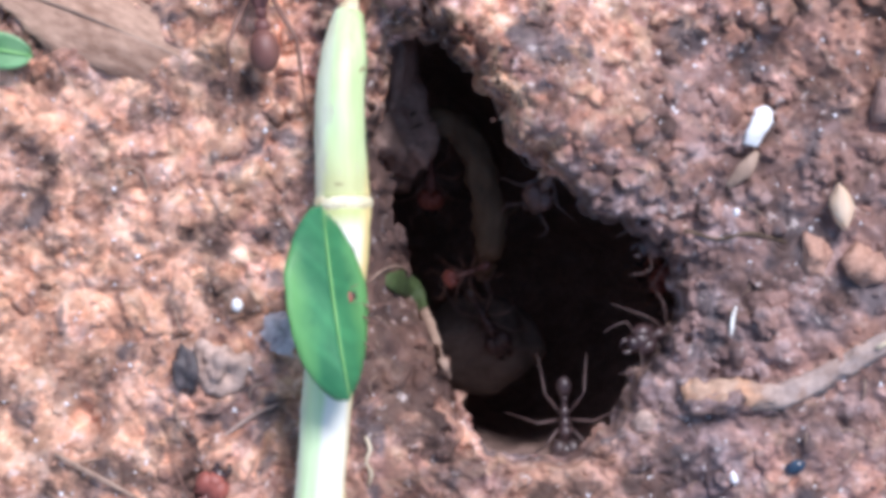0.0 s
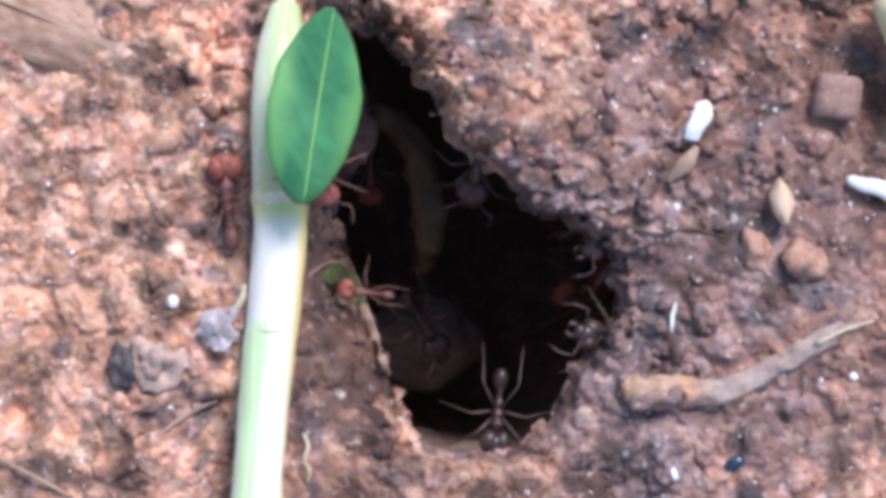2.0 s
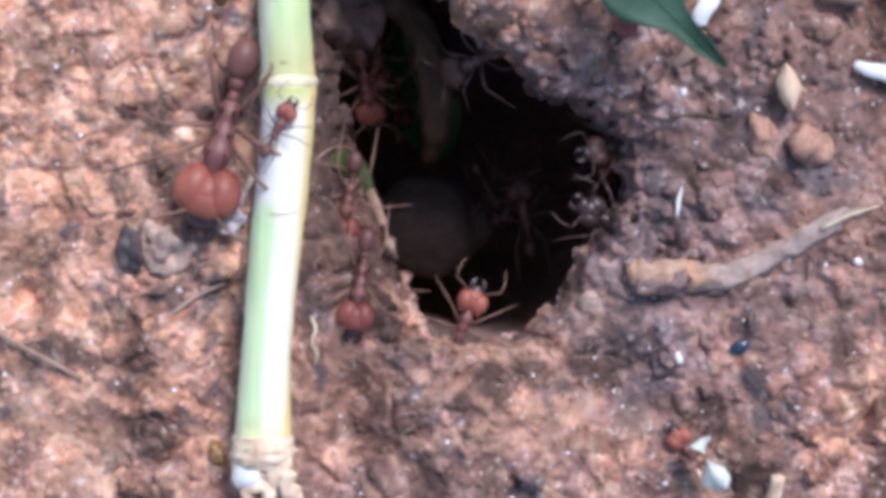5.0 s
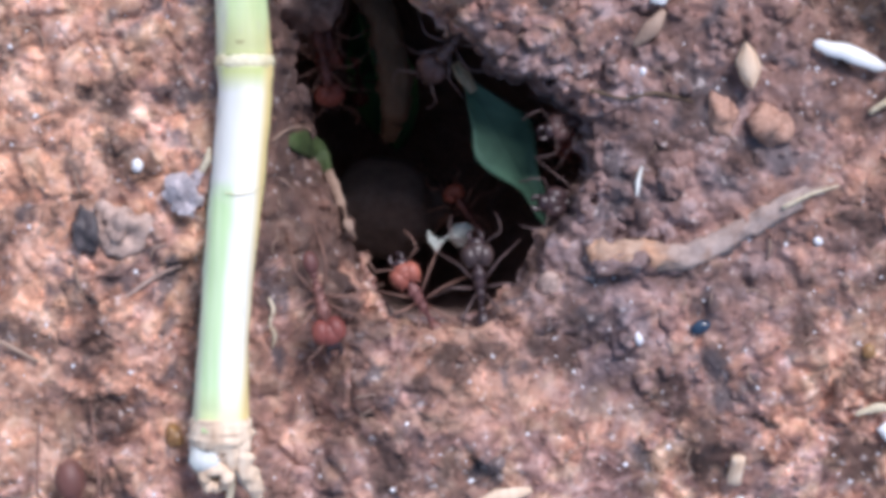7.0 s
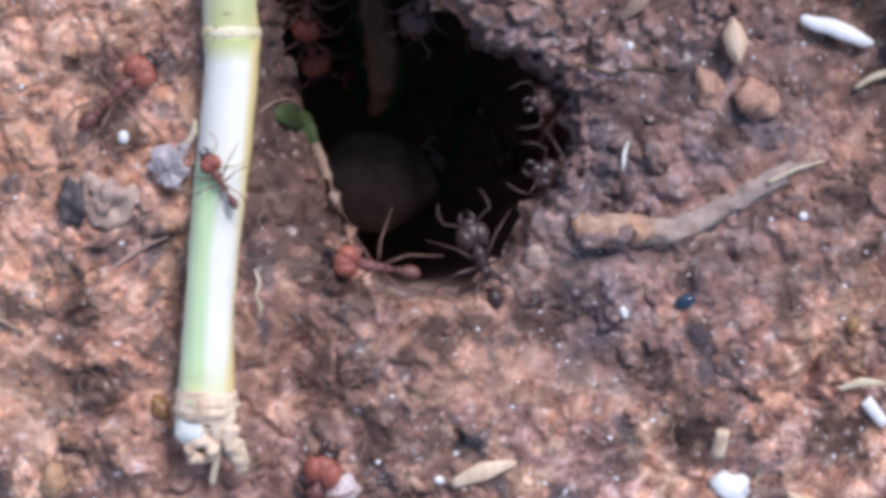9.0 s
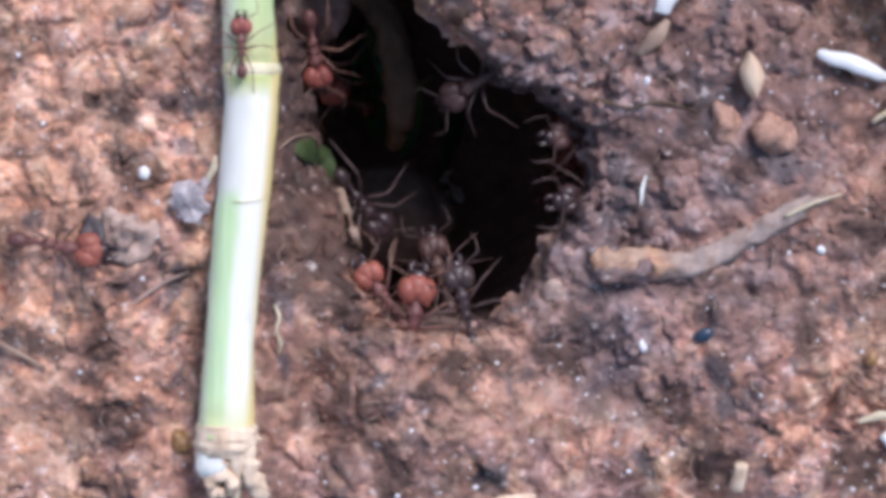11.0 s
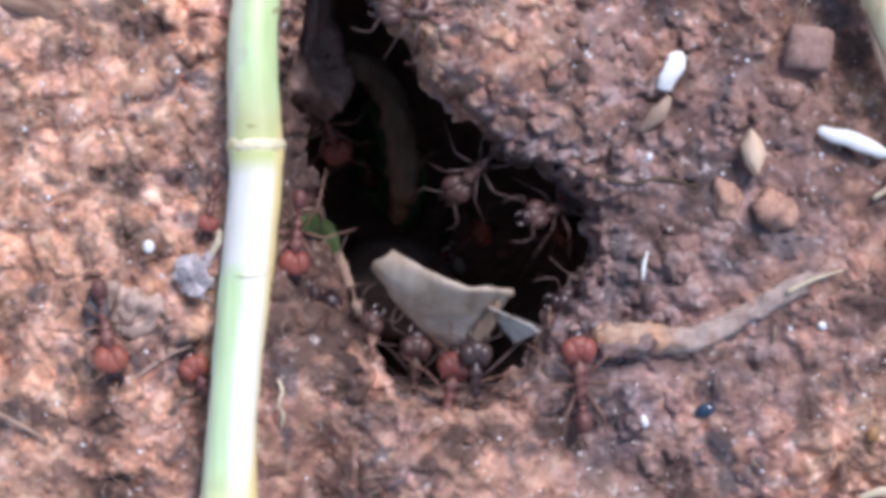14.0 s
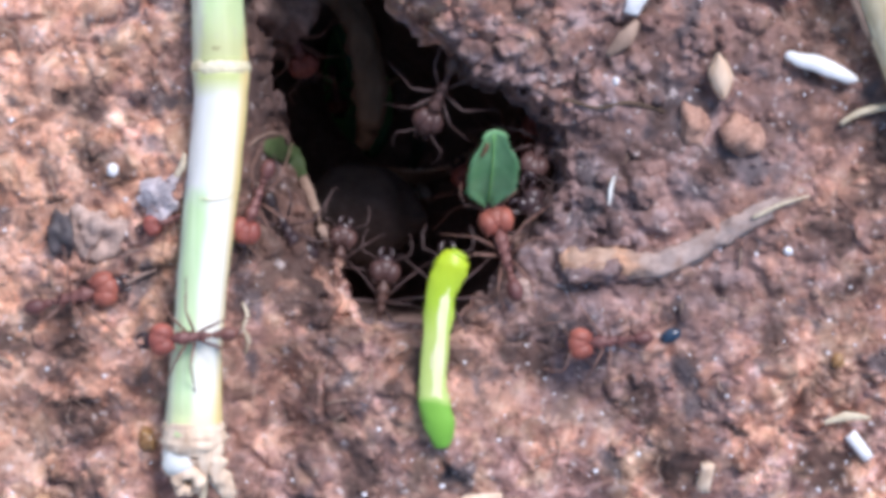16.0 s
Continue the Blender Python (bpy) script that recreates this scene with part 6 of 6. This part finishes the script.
CARRIED = {
    "leaf_1": [
        (0, -7.35, -3.64, 7.5, 0, 30, 8), (0.2, -6.40, -0.99, 7.5, 0, 34, -12), (0.4, -3.40, -0.42, 7, 0, 15, 12), (0.5, -3.64, -0.05, 7, 0, 15, 10),
        (0.8, -5.37, 6.94, 7.5, 0, -15, 61), (1, -4.78, 7.31, 7.5, 0, -15, 37), (1.2, -6.63, 9.53, 7.5, 0, -12, 40), (1.5, -6.01, 9.49, 8, 0, -12, 28),
        (1.8, -5.49, 9.08, 8, 0, 5, 1), (2, -4.19, 9.19, 8, 0, 15, -9), (2.2, -3.94, 9.06, 8, 5, 15, -5), (2.5, -2.1, 7.15, 6, 44, 6, 0),
        (2.65, 0.23, 8.27, 4, 46, 8, -4), (2.8, 1.69, 7.74, 0, 50, 0, 5), (3, 1.45, 0.95, -5, 61, -45, 0), (3.2, 2.2, 2.4, -9, 42, -48, 8),
        (3.5, 2.14, 3.43, -13, 20, -52, 18), (3.8, 2.15, 4.92, -14, 12, -25, 18), (4, 2.21, 4.30, -14, 5, -20, 14), (4.2, 2.90, 4.15, -17, 5, -20, 6),
        (5.2, 2.64, 3.24, -45, 5, -20, 14), (16, 2.64, 2.84, -56, 5, -20, 14),
    ],
    "leaf_2": [
        (0, 28.64, 29.64, 6, 0, -12, 46), (4, 21.84, 18.44, 6, 0, -12, 46), (5.4, 13.84, 4.44, 4, 0, -12, 46), (6.3, 5.39, -4.54, -4, 0, -12, 46),
        (6.4, 6.14, -4.17, -4, 5, 0, 66), (6.5, 5.48, -6.44, -5, 12, 8, 86), (6.6, 5.89, -5.64, -6, 10, 10, 88), (6.8, 8.20, -3.47, -9, 10, 15, 58),
        (7, 11.75, -3.09, -10, 10, 22, 35), (7.2, 10.93, -6.79, -16, 15, 35, 73), (7.4, 10.42, -6.37, -22, 20, 40, 55),
        (7.5, 11.18, -6.54, -26, 20, 45, 50), (8, 9.75, -2.77, -38, 10, 60, 5), (8.5, 9.99, -3.23, -40, 10, 60, 5), (9, 10.38, -2.28, -42, 10, 60, 0),
        (11.3, 8.24, -1.56, -58, 10, 70, 0), (16, 8.24, -1.56, -60, 10, 70, 0),
    ],
    "petal": [
        (0, 36.64, -38.36, 2, 0, 0, 20), (4.2, 28.64, -32.36, 2, 0, 0, 20), (5.4, 18.64, -18.36, 2, 0, 0, 25), (6.3, 11.93, -11.59, 0.5, 0, 0, 30),
        (6.5, 12.30, -10.20, -1, 0, 0, 65), (6.6, 10.28, -9.40, -2, 0, 0, 88), (6.8, 6.50, -8.43, -6, 10, 0, 98), (7, 8.07, -9.84, -16, 30, 0, 100),
        (9, 9.04, -6.36, -50, 40, 0, 20), (16, 9.04, -6.36, -56, 40, 0, 20),
    ],
    "dry": [
        (0, 2.64, -58.36, 5.5, 0, 0, -20), (11.2, 2.64, -42.36, 5.5, 0, 0, -20), (12.4, 1.84, -32.76, 5.5, 0, 0, -20),
        (12.8, 0.81, -24.39, 5.5, 0, 0, -20), (13, 5.12, -20.07, 5.5, 0, 0, -31), (13.2, 3.00, -17.36, 5.5, 0, 0, -8),
        (13.5, 3.24, -13.51, 5, 0, 0, -3), (13.65, 4.9, -8.6, 4, -14, 8, -24), (13.8, 7.2, -7.8, 3, 14, 6, -32),
        (14, 6.9, -7.6, 0, 44, -6, -5), (14.2, 7.1, -7.0, -2, 60, -6, 0), (14.5, 9.0, -5.00, -9, 74, 5, 8),
        (14.8, 10.32, -5.59, -18, 76, 5, 16), (15, 10.22, -5.51, -24, 82, 5, 18), (16, 9.84, -3.96, -45, 76, 5, 20),
    ],
    "dgreen": [
        (0, 8.64, -58.36, 3, 0, 55, -40), (13.2, 9.04, -34.36, 3, 0, 55, -40), (14.4, 6.70, -19.41, 2.5, 0, 55, -38),
        (14.5, 9.98, -16.97, 2.5, 0, 55, -36), (14.8, 16.66, -18.39, 2.5, 0, 45, -69), (15, 16.40, -17.13, 2.5, 0, 45, -55),
        (15.2, 14.80, -15.49, 2.5, 0, 50, -28), (15.4, 13.4, -10.2, 2.5, 60, 38, -8), (15.5, 12.1, -8.2, 2.5, 86, 16, -13),
        (15.7, 12.09, -5.83, 2.5, 35, 0, 0), (16, 11.85, -3.56, 1.5, 46, 5, 5),
    ],
    "ystem": [
        (0, 8.64, -74.36, 3, 0, 0, 0), (13.2, 8.64, -46.36, 3, 0, 0, 0), (14.5, 8.83, -28.67, 2.5, 0, 0, 0), (15, 8.09, -22.56, 2.5, 0, 0, 0),
        (15.2, 8.83, -20.05, 2.5, 0, 0, -3), (15.4, 8.91, -19.44, 2.5, 0, 0, -9), (15.5, 8.99, -19.16, 2.5, 0, 0, 3),
        (15.7, 10.00, -17.49, 2.5, 0, 0, 11), (16, 8.41, -16.37, 2.5, 0, 0, -2),
    ],
}

ants = {}
for number, (key, (size, label, rows)) in enumerate(ANT_WALKS.items()):
    ob = ANT if number == 0 else copy_thing(ANT, Matrix.Identity(4))
    tagged(ob, label, "ant", "leafcutter ants")
    ants[key] = ob
for key, (size, label, rows) in ANT_WALKS.items():
    ants[key].scale = (size, size, size)
    # ants at the hole wear darker skins, dimming them by colour as shade would
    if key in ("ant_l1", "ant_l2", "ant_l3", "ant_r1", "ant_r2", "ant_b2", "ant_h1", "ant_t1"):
        dim_skin = ANT_DUSKY_DIM if key in ("ant_r1", "ant_b2", "ant_l1") else ANT_TAN_DIM
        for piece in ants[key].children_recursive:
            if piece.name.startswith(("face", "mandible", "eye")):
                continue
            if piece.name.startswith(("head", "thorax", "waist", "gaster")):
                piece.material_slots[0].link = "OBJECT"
                piece.material_slots[0].material = dim_skin
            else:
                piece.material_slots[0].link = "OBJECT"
                piece.material_slots[0].material = ANT_LEG_DIM


# ---- what the ants carry ----
def ovate(s):
    return max(0.05, math.sin(math.pi * (0.012 + 0.97 * s) ** 0.95) ** 0.70)


carried = {}
ob = thing("green_leaf", "whole pointed green leaf carried by an ant", "leaf")
def folded(u, s):
    """A blade folded along its rib, one half steeper, waved towards the rim."""
    return (-1.5 if u > 0 else -1.0) * abs(u) + 0.3 * u * u + 1.5 * (s - 0.5) ** 2 + 0.28 * math.sin(8 * s + 2 * u) * u * u


part("blade", blade(13.2, 6.5, ovate, folded, 0.2, 14, 52, 0.04, 2), LEAF, ob)
part("midrib", sweep([(0, (s - 0.5) * 13.0, folded(0, s) + 0.06) for s in (0.01, 0.25, 0.5, 0.75, 0.98)], [0.05, 0.08, 0.10, 0.09, 0.05], 8), RIB, ob, "pale green midrib")
carried["leaf_1"] = ob
ob = thing("narrow_leaf", "narrow blue-green leaf with a pale tip, pulled into the hole", "leaf")
part("blade", blade(15.0, 5.6, lambda s: max(0.06, (0.24 + 0.76 * math.exp(-((s - 0.55) / 0.19) ** 2)) * min(1, 4 * (1 - s) + 0.2) * min(1, 5 * s + 0.3)), lambda u, s: 0.35 * u * u + 0.8 * math.sin(3 * s) + 0.15 * math.sin(11 * s) * u, 0.2, 10, 40, 0.12, 5), LEAF_DEEP, ob)
part("stalk", sweep([(0, 5.2, 0.75), (0, 6.4, 0.5), (0.1, 7.7, 0.25)], [0.35, 0.62, 0.34], 8, 0.4, 0.3, 2), LEAF_TIP, ob, "pale tan stalk end")
part("midrib", sweep([(0, -7.0, 0.3), (0, -2, 0.75), (0, 2, 0.85), (0, 6, 0.5)], [0.04, 0.06, 0.07, 0.05], 6), LEAF_DEEP, ob)
carried["leaf_2"] = ob
ob = thing("pale_petal", "crumpled pale petal scrap carried to the hole", "petal")
part("petal", blade(3.8, 2.0, lambda s: 0.5 + 0.5 * math.sin(7 * s), lambda u, s: 0.5 * math.sin(4 * s + 2 * u), 0.15, 8, 14, 0.35, 8), PETAL, ob)
carried["petal"] = ob


def build_dry_leaf():
    """A torn, creased three-cornered piece: wide along one edge, running to a point, with a folded flap."""
    ob = thing("dry_leaf", "torn beige piece of dry leaf with a folded pale flap", "dry leaf")
    rows = []
    for j in range(19):
        s = 1 - j / 18
        y = 4.2 - 10.2 * s
        left = -6.1 + 6.8 * s ** 1.55 + 1.8 * max(0, 1 - s / 0.12) + 0.35 * noise.noise(Vector((s * 8, 1, 0)))
        right = 4.2 - 3.0 * s ** 1.2 + 0.45 * noise.noise(Vector((s * 9, 5, 0)))
        row = []
        for i in range(15):
            u = i / 14
            x = left + (right - left) * u
            z = 0.9 * math.sin(2.6 * u) + 0.45 * math.sin(3.1 * s + 3 * u) + 0.25 * noise.noise(Vector((x * 0.5, y * 0.5, 3)))
            row.append((x, y - 2.2 * u * (1 - s) + 0.3 * noise.noise(Vector((u * 7, 9, s))) * (j in (0, 18)), z))
        rows.append(row)
    bm = shell(rows, 0.22)
    part("sheet", bm, DRY, ob)
    part("flap", blade(4.2, 2.6, lambda s: 0.12 + 0.88 * (1 - s) ** 0.8, lambda u, s: 0.6 * u, 0.2, 8, 12, 0.2, 6), FLAP, ob, "folded whitish flap", True, at(4.0, -1.0, 0.7, 0, 18, 46))
    part("vein", sweep([(3.3, 1.0, 0.75), (2.8, -0.6, 0.85), (2.1, -2.4, 0.95), (1.4, -4.2, 0.85), (1.0, -5.6, 0.75)], [0.15, 0.45, 0.6, 0.5, 0.15], 14, 0.3, 0.7, 3, True, 7), FOLD, ob, "orange-brown crease")
    return ob


carried["dry"] = build_dry_leaf()
ob = thing("leaf_piece", "bright green cut leaf piece with a notch", "leaf")
part("blade", blade(7.4, 3.6, lambda s: max(0.08, min(1, 3.2 * s + 0.1) * (1 - 0.55 * ease(s, 0.6, 1.0))), lambda u, s: 0.5 * u * u + 0.5 * math.sin(3 * s), 0.18, 10, 18, 0.08, 4), LEAF_FRESH, ob)
part("midrib", sweep([(0, -3.4, 0.2), (0, 0, 0.6), (0, 3.4, 0.2)], [0.07, 0.12, 0.08], 6), RIB, ob)
part("notch", sweep([(-0.9, 1.9, 0.68), (-0.6, 2.5, 0.6), (-0.5, 3.0, 0.5)], [0.12, 0.22, 0.12], 8, 0.4), PITH_HOLE, ob, "dark bitten slit")
carried["dgreen"] = ob
ob = thing("stalk_piece", "lime-yellow piece of leaf stalk, green at one end", "stalk")
part("stalk", sweep([(0.9, 6.7, 0.5), (0.45, 5.9, 0.55), (-0.15, 4.2, 0.55), (-0.35, 1.4, 0.5), (-0.5, -1.8, 0.5), (-0.35, -3.4, 0.5), (0.15, -5.2, 0.45), (0.4, -6.7, 0.35)],
                    [0.95, 1.25, 1.08, 0.98, 0.92, 1.12, 1.08, 0.5], 18, 0.6, 0.14, 1, True, 6), STALK, ob)
part("ridge", sweep([(0.5, 5.4, 0.98), (0.0, 3.8, 0.98), (-0.2, 1.4, 0.92), (-0.32, -1.8, 0.90), (-0.15, -3.6, 0.95), (0.2, -5.2, 0.88)],
                    [0.25, 0.5, 0.5, 0.5, 0.45, 0.18], 10, 0.45, 0.2, 2, True, 5), STALK_RIDGE, ob, "cream-yellow ridge along the stalk")
part("cut_face", lump(0.72, 0.25, 0.5, 3, 0.1, 2), LIME, ob, "bright lime cut face", True, at(0.95, 6.85, 0.5, 0, 0, -30))
carried["ystem"] = ob


# ---- loose soil: countable clods near the hole, uncountable crumbs ----
def build_clods():
    shapes = []
    for i in range(10):
        ob = part("clod", lump(1, 1, 0.75, 30 + i, 0.38, 3), CLOD, ground)
        shapes.append(ob.data)
        scene.collection.objects.unlink(ob)
        bpy.data.objects.remove(ob)
    rng = random.Random(5)
    made = 0
    while made < 290:
        # most lie on the crumbly bank beside the hole and along its rim
        if made < 150:
            x, y = rng.uniform(2, 24), rng.uniform(-6, 17)
            edge = -0.1 if made < 70 else -0.6
        else:
            x, y = rng.uniform(-33, 43), rng.uniform(-34, 18)
            edge = -1.2
        d = float(hole_depth(np.array(x), np.array(y)))
        if d > edge or (made < 70 and d < -2.2) or abs(x + 7.8) < 2.6:
            continue
        r = rng.choice((0.35, 0.45, 0.5, 0.6, 0.7, 0.8, 1.0)) * (0.7 if made < 70 else 1.0)
        ob = new("clod", rng.choice(shapes))
        ob.parent = ground
        ob.matrix_basis = at(x, y, on_ground(x, y) - 0.3 * r, rng.uniform(-40, 40), rng.uniform(-40, 40), rng.uniform(0, 360))
        ob.scale = (r * rng.uniform(0.8, 1.3), r * rng.uniform(0.8, 1.3), r)
        made += 1


def build_crumbs(name, label, count, sizes, material, seed, sub, clear=0.2):
    """Many small crumbs in one mesh."""
    rng = np.random.RandomState(seed)
    base = bmesh.new()
    bmesh.ops.create_icosphere(base, subdivisions=sub, radius=1)
    bv = np.array([v.co[:] for v in base.verts])
    bf = np.array([[v.index for v in f.verts] for f in base.faces])
    base.free()
    x, y = rng.uniform(-36, 46, count * 2), rng.uniform(-37, 20, count * 2)
    keep = (hole_depth(x, y) < -clear) & (np.abs(x + 7.8) > 2.0)
    x, y = x[keep][:count], y[keep][:count]
    n = len(x)
    r = rng.choice(sizes, n) * rng.uniform(0.7, 1.3, n)
    z = terrain(x, y) - 0.1 * r
    shape = bv[None] * (1 + 0.35 * rng.uniform(-1, 1, (n, len(bv), 1)))
    turn = rng.uniform(0, 2 * math.pi, n)
    c, s = np.cos(turn)[:, None], np.sin(turn)[:, None]
    sx = shape[:, :, 0] * rng.uniform(0.7, 1.4, (n, 1))
    sy = shape[:, :, 1]
    co = np.stack([sx * c - sy * s, sx * s + sy * c, shape[:, :, 2] * 0.8], -1) * r[:, None, None] + np.stack([x, y, z], -1)[:, None]
    faces = (bf[None] + (np.arange(n) * len(bv))[:, None, None]).reshape(-1, 3)
    me = bpy.data.meshes.new(name)
    me.from_pydata((co.reshape(-1, 3) * MM).tolist(), [], faces.tolist())
    me.materials.append(material)
    return tagged(new(name, me), label, "soil crumbs", kind="stuff")


build_clods()
build_crumbs("soil_crumbs", "loose red-brown soil crumbs", 4200, (0.10, 0.14, 0.19, 0.25, 0.34), CRUMB, 3, 1)


def build_fibres():
    """Short dry root hairs strewn over the soil, in one mesh."""
    rng = random.Random(11)
    bm = bmesh.new()
    n = 0
    while n < 150:
        x, y = rng.uniform(-34, 44), rng.uniform(-35, 18)
        if hole_depth(np.array(x), np.array(y)) > -0.3 or abs(x + 7.8) < 2.4:
            continue
        a, l = rng.uniform(0, 6.28), rng.uniform(0.8, 2.6)
        u, w = Vector((math.cos(a), math.sin(a), 0)), Vector((-math.sin(a), math.cos(a), 0))
        c = Vector((x, y, on_ground(x, y) + 0.25))
        r = rng.uniform(0.03, 0.075)
        b = rng.uniform(-0.35, 0.35) * l
        tube_bm(bm, [c - u * l / 2 - Vector((0, 0, 0.15)), c + w * b + Vector((0, 0, 0.12)), c + u * l / 2 - Vector((0, 0, 0.12))], [r, r, r * 0.6], 5)
        n += 1
    tagged(part("root_hairs", bm, SHEATH), "short brown root hairs strewn on the soil", "root hairs", kind="stuff")


build_fibres()
build_crumbs("mineral_grains", "tiny glinting mineral grains in the soil", 850, (0.045, 0.06, 0.08, 0.105, 0.15), QUARTZ, 4, 1, 2.6)


# ---- everything that moves ----
def motions():
    for key, (size, label, rows) in ANT_WALKS.items():
        ob = ants[key]
        path = []
        for t, x, y, z, turn, pitch in rows:
            up = max(surface(x, y), -3.0) if z is None else z
            path.append((t, at(x, y, up + (0.1 if z is None else -0.2 * size), 0, pitch, turn)))
        walk(ob, path)
        legs = [c for c in ob.children if c.name.startswith("leg")]
        legs = [c for c in legs if not c.name.startswith("leafcutter")]
        beat = 0.25
        for i, leg in enumerate(legs):
            home = leg.matrix_basis.translation.copy()
            steps = []
            for k in range(int(16 / beat) + 1):
                t = k * beat
                now = min(range(len(rows)), key=lambda j: abs(rows[j][0] - t))
                a, b = rows[max(now - 1, 0)], rows[min(now + 1, len(rows) - 1)]
                pace = math.hypot(b[1] - a[1], b[2] - a[2]) / max(b[0] - a[0], 0.1)
                swing = 16 * min(1.0, 0.2 + pace / 6) * (1 if (i + k) % 2 else -1)
                steps.append((t, Matrix.Translation(home) @ pose(0, 0, 0, 0, 0, swing)))
            walk(leg, steps)
    for key, rows in CARRIED.items():
        rows = list(rows)
        if rows[-1][0] < 16:
            rows.append((16.0, *rows[-1][1:]))
        walk(carried[key], [(t, at(x, y, z, rx, ry, rz)) for t, x, y, z, rx, ry, rz in rows])


motions()
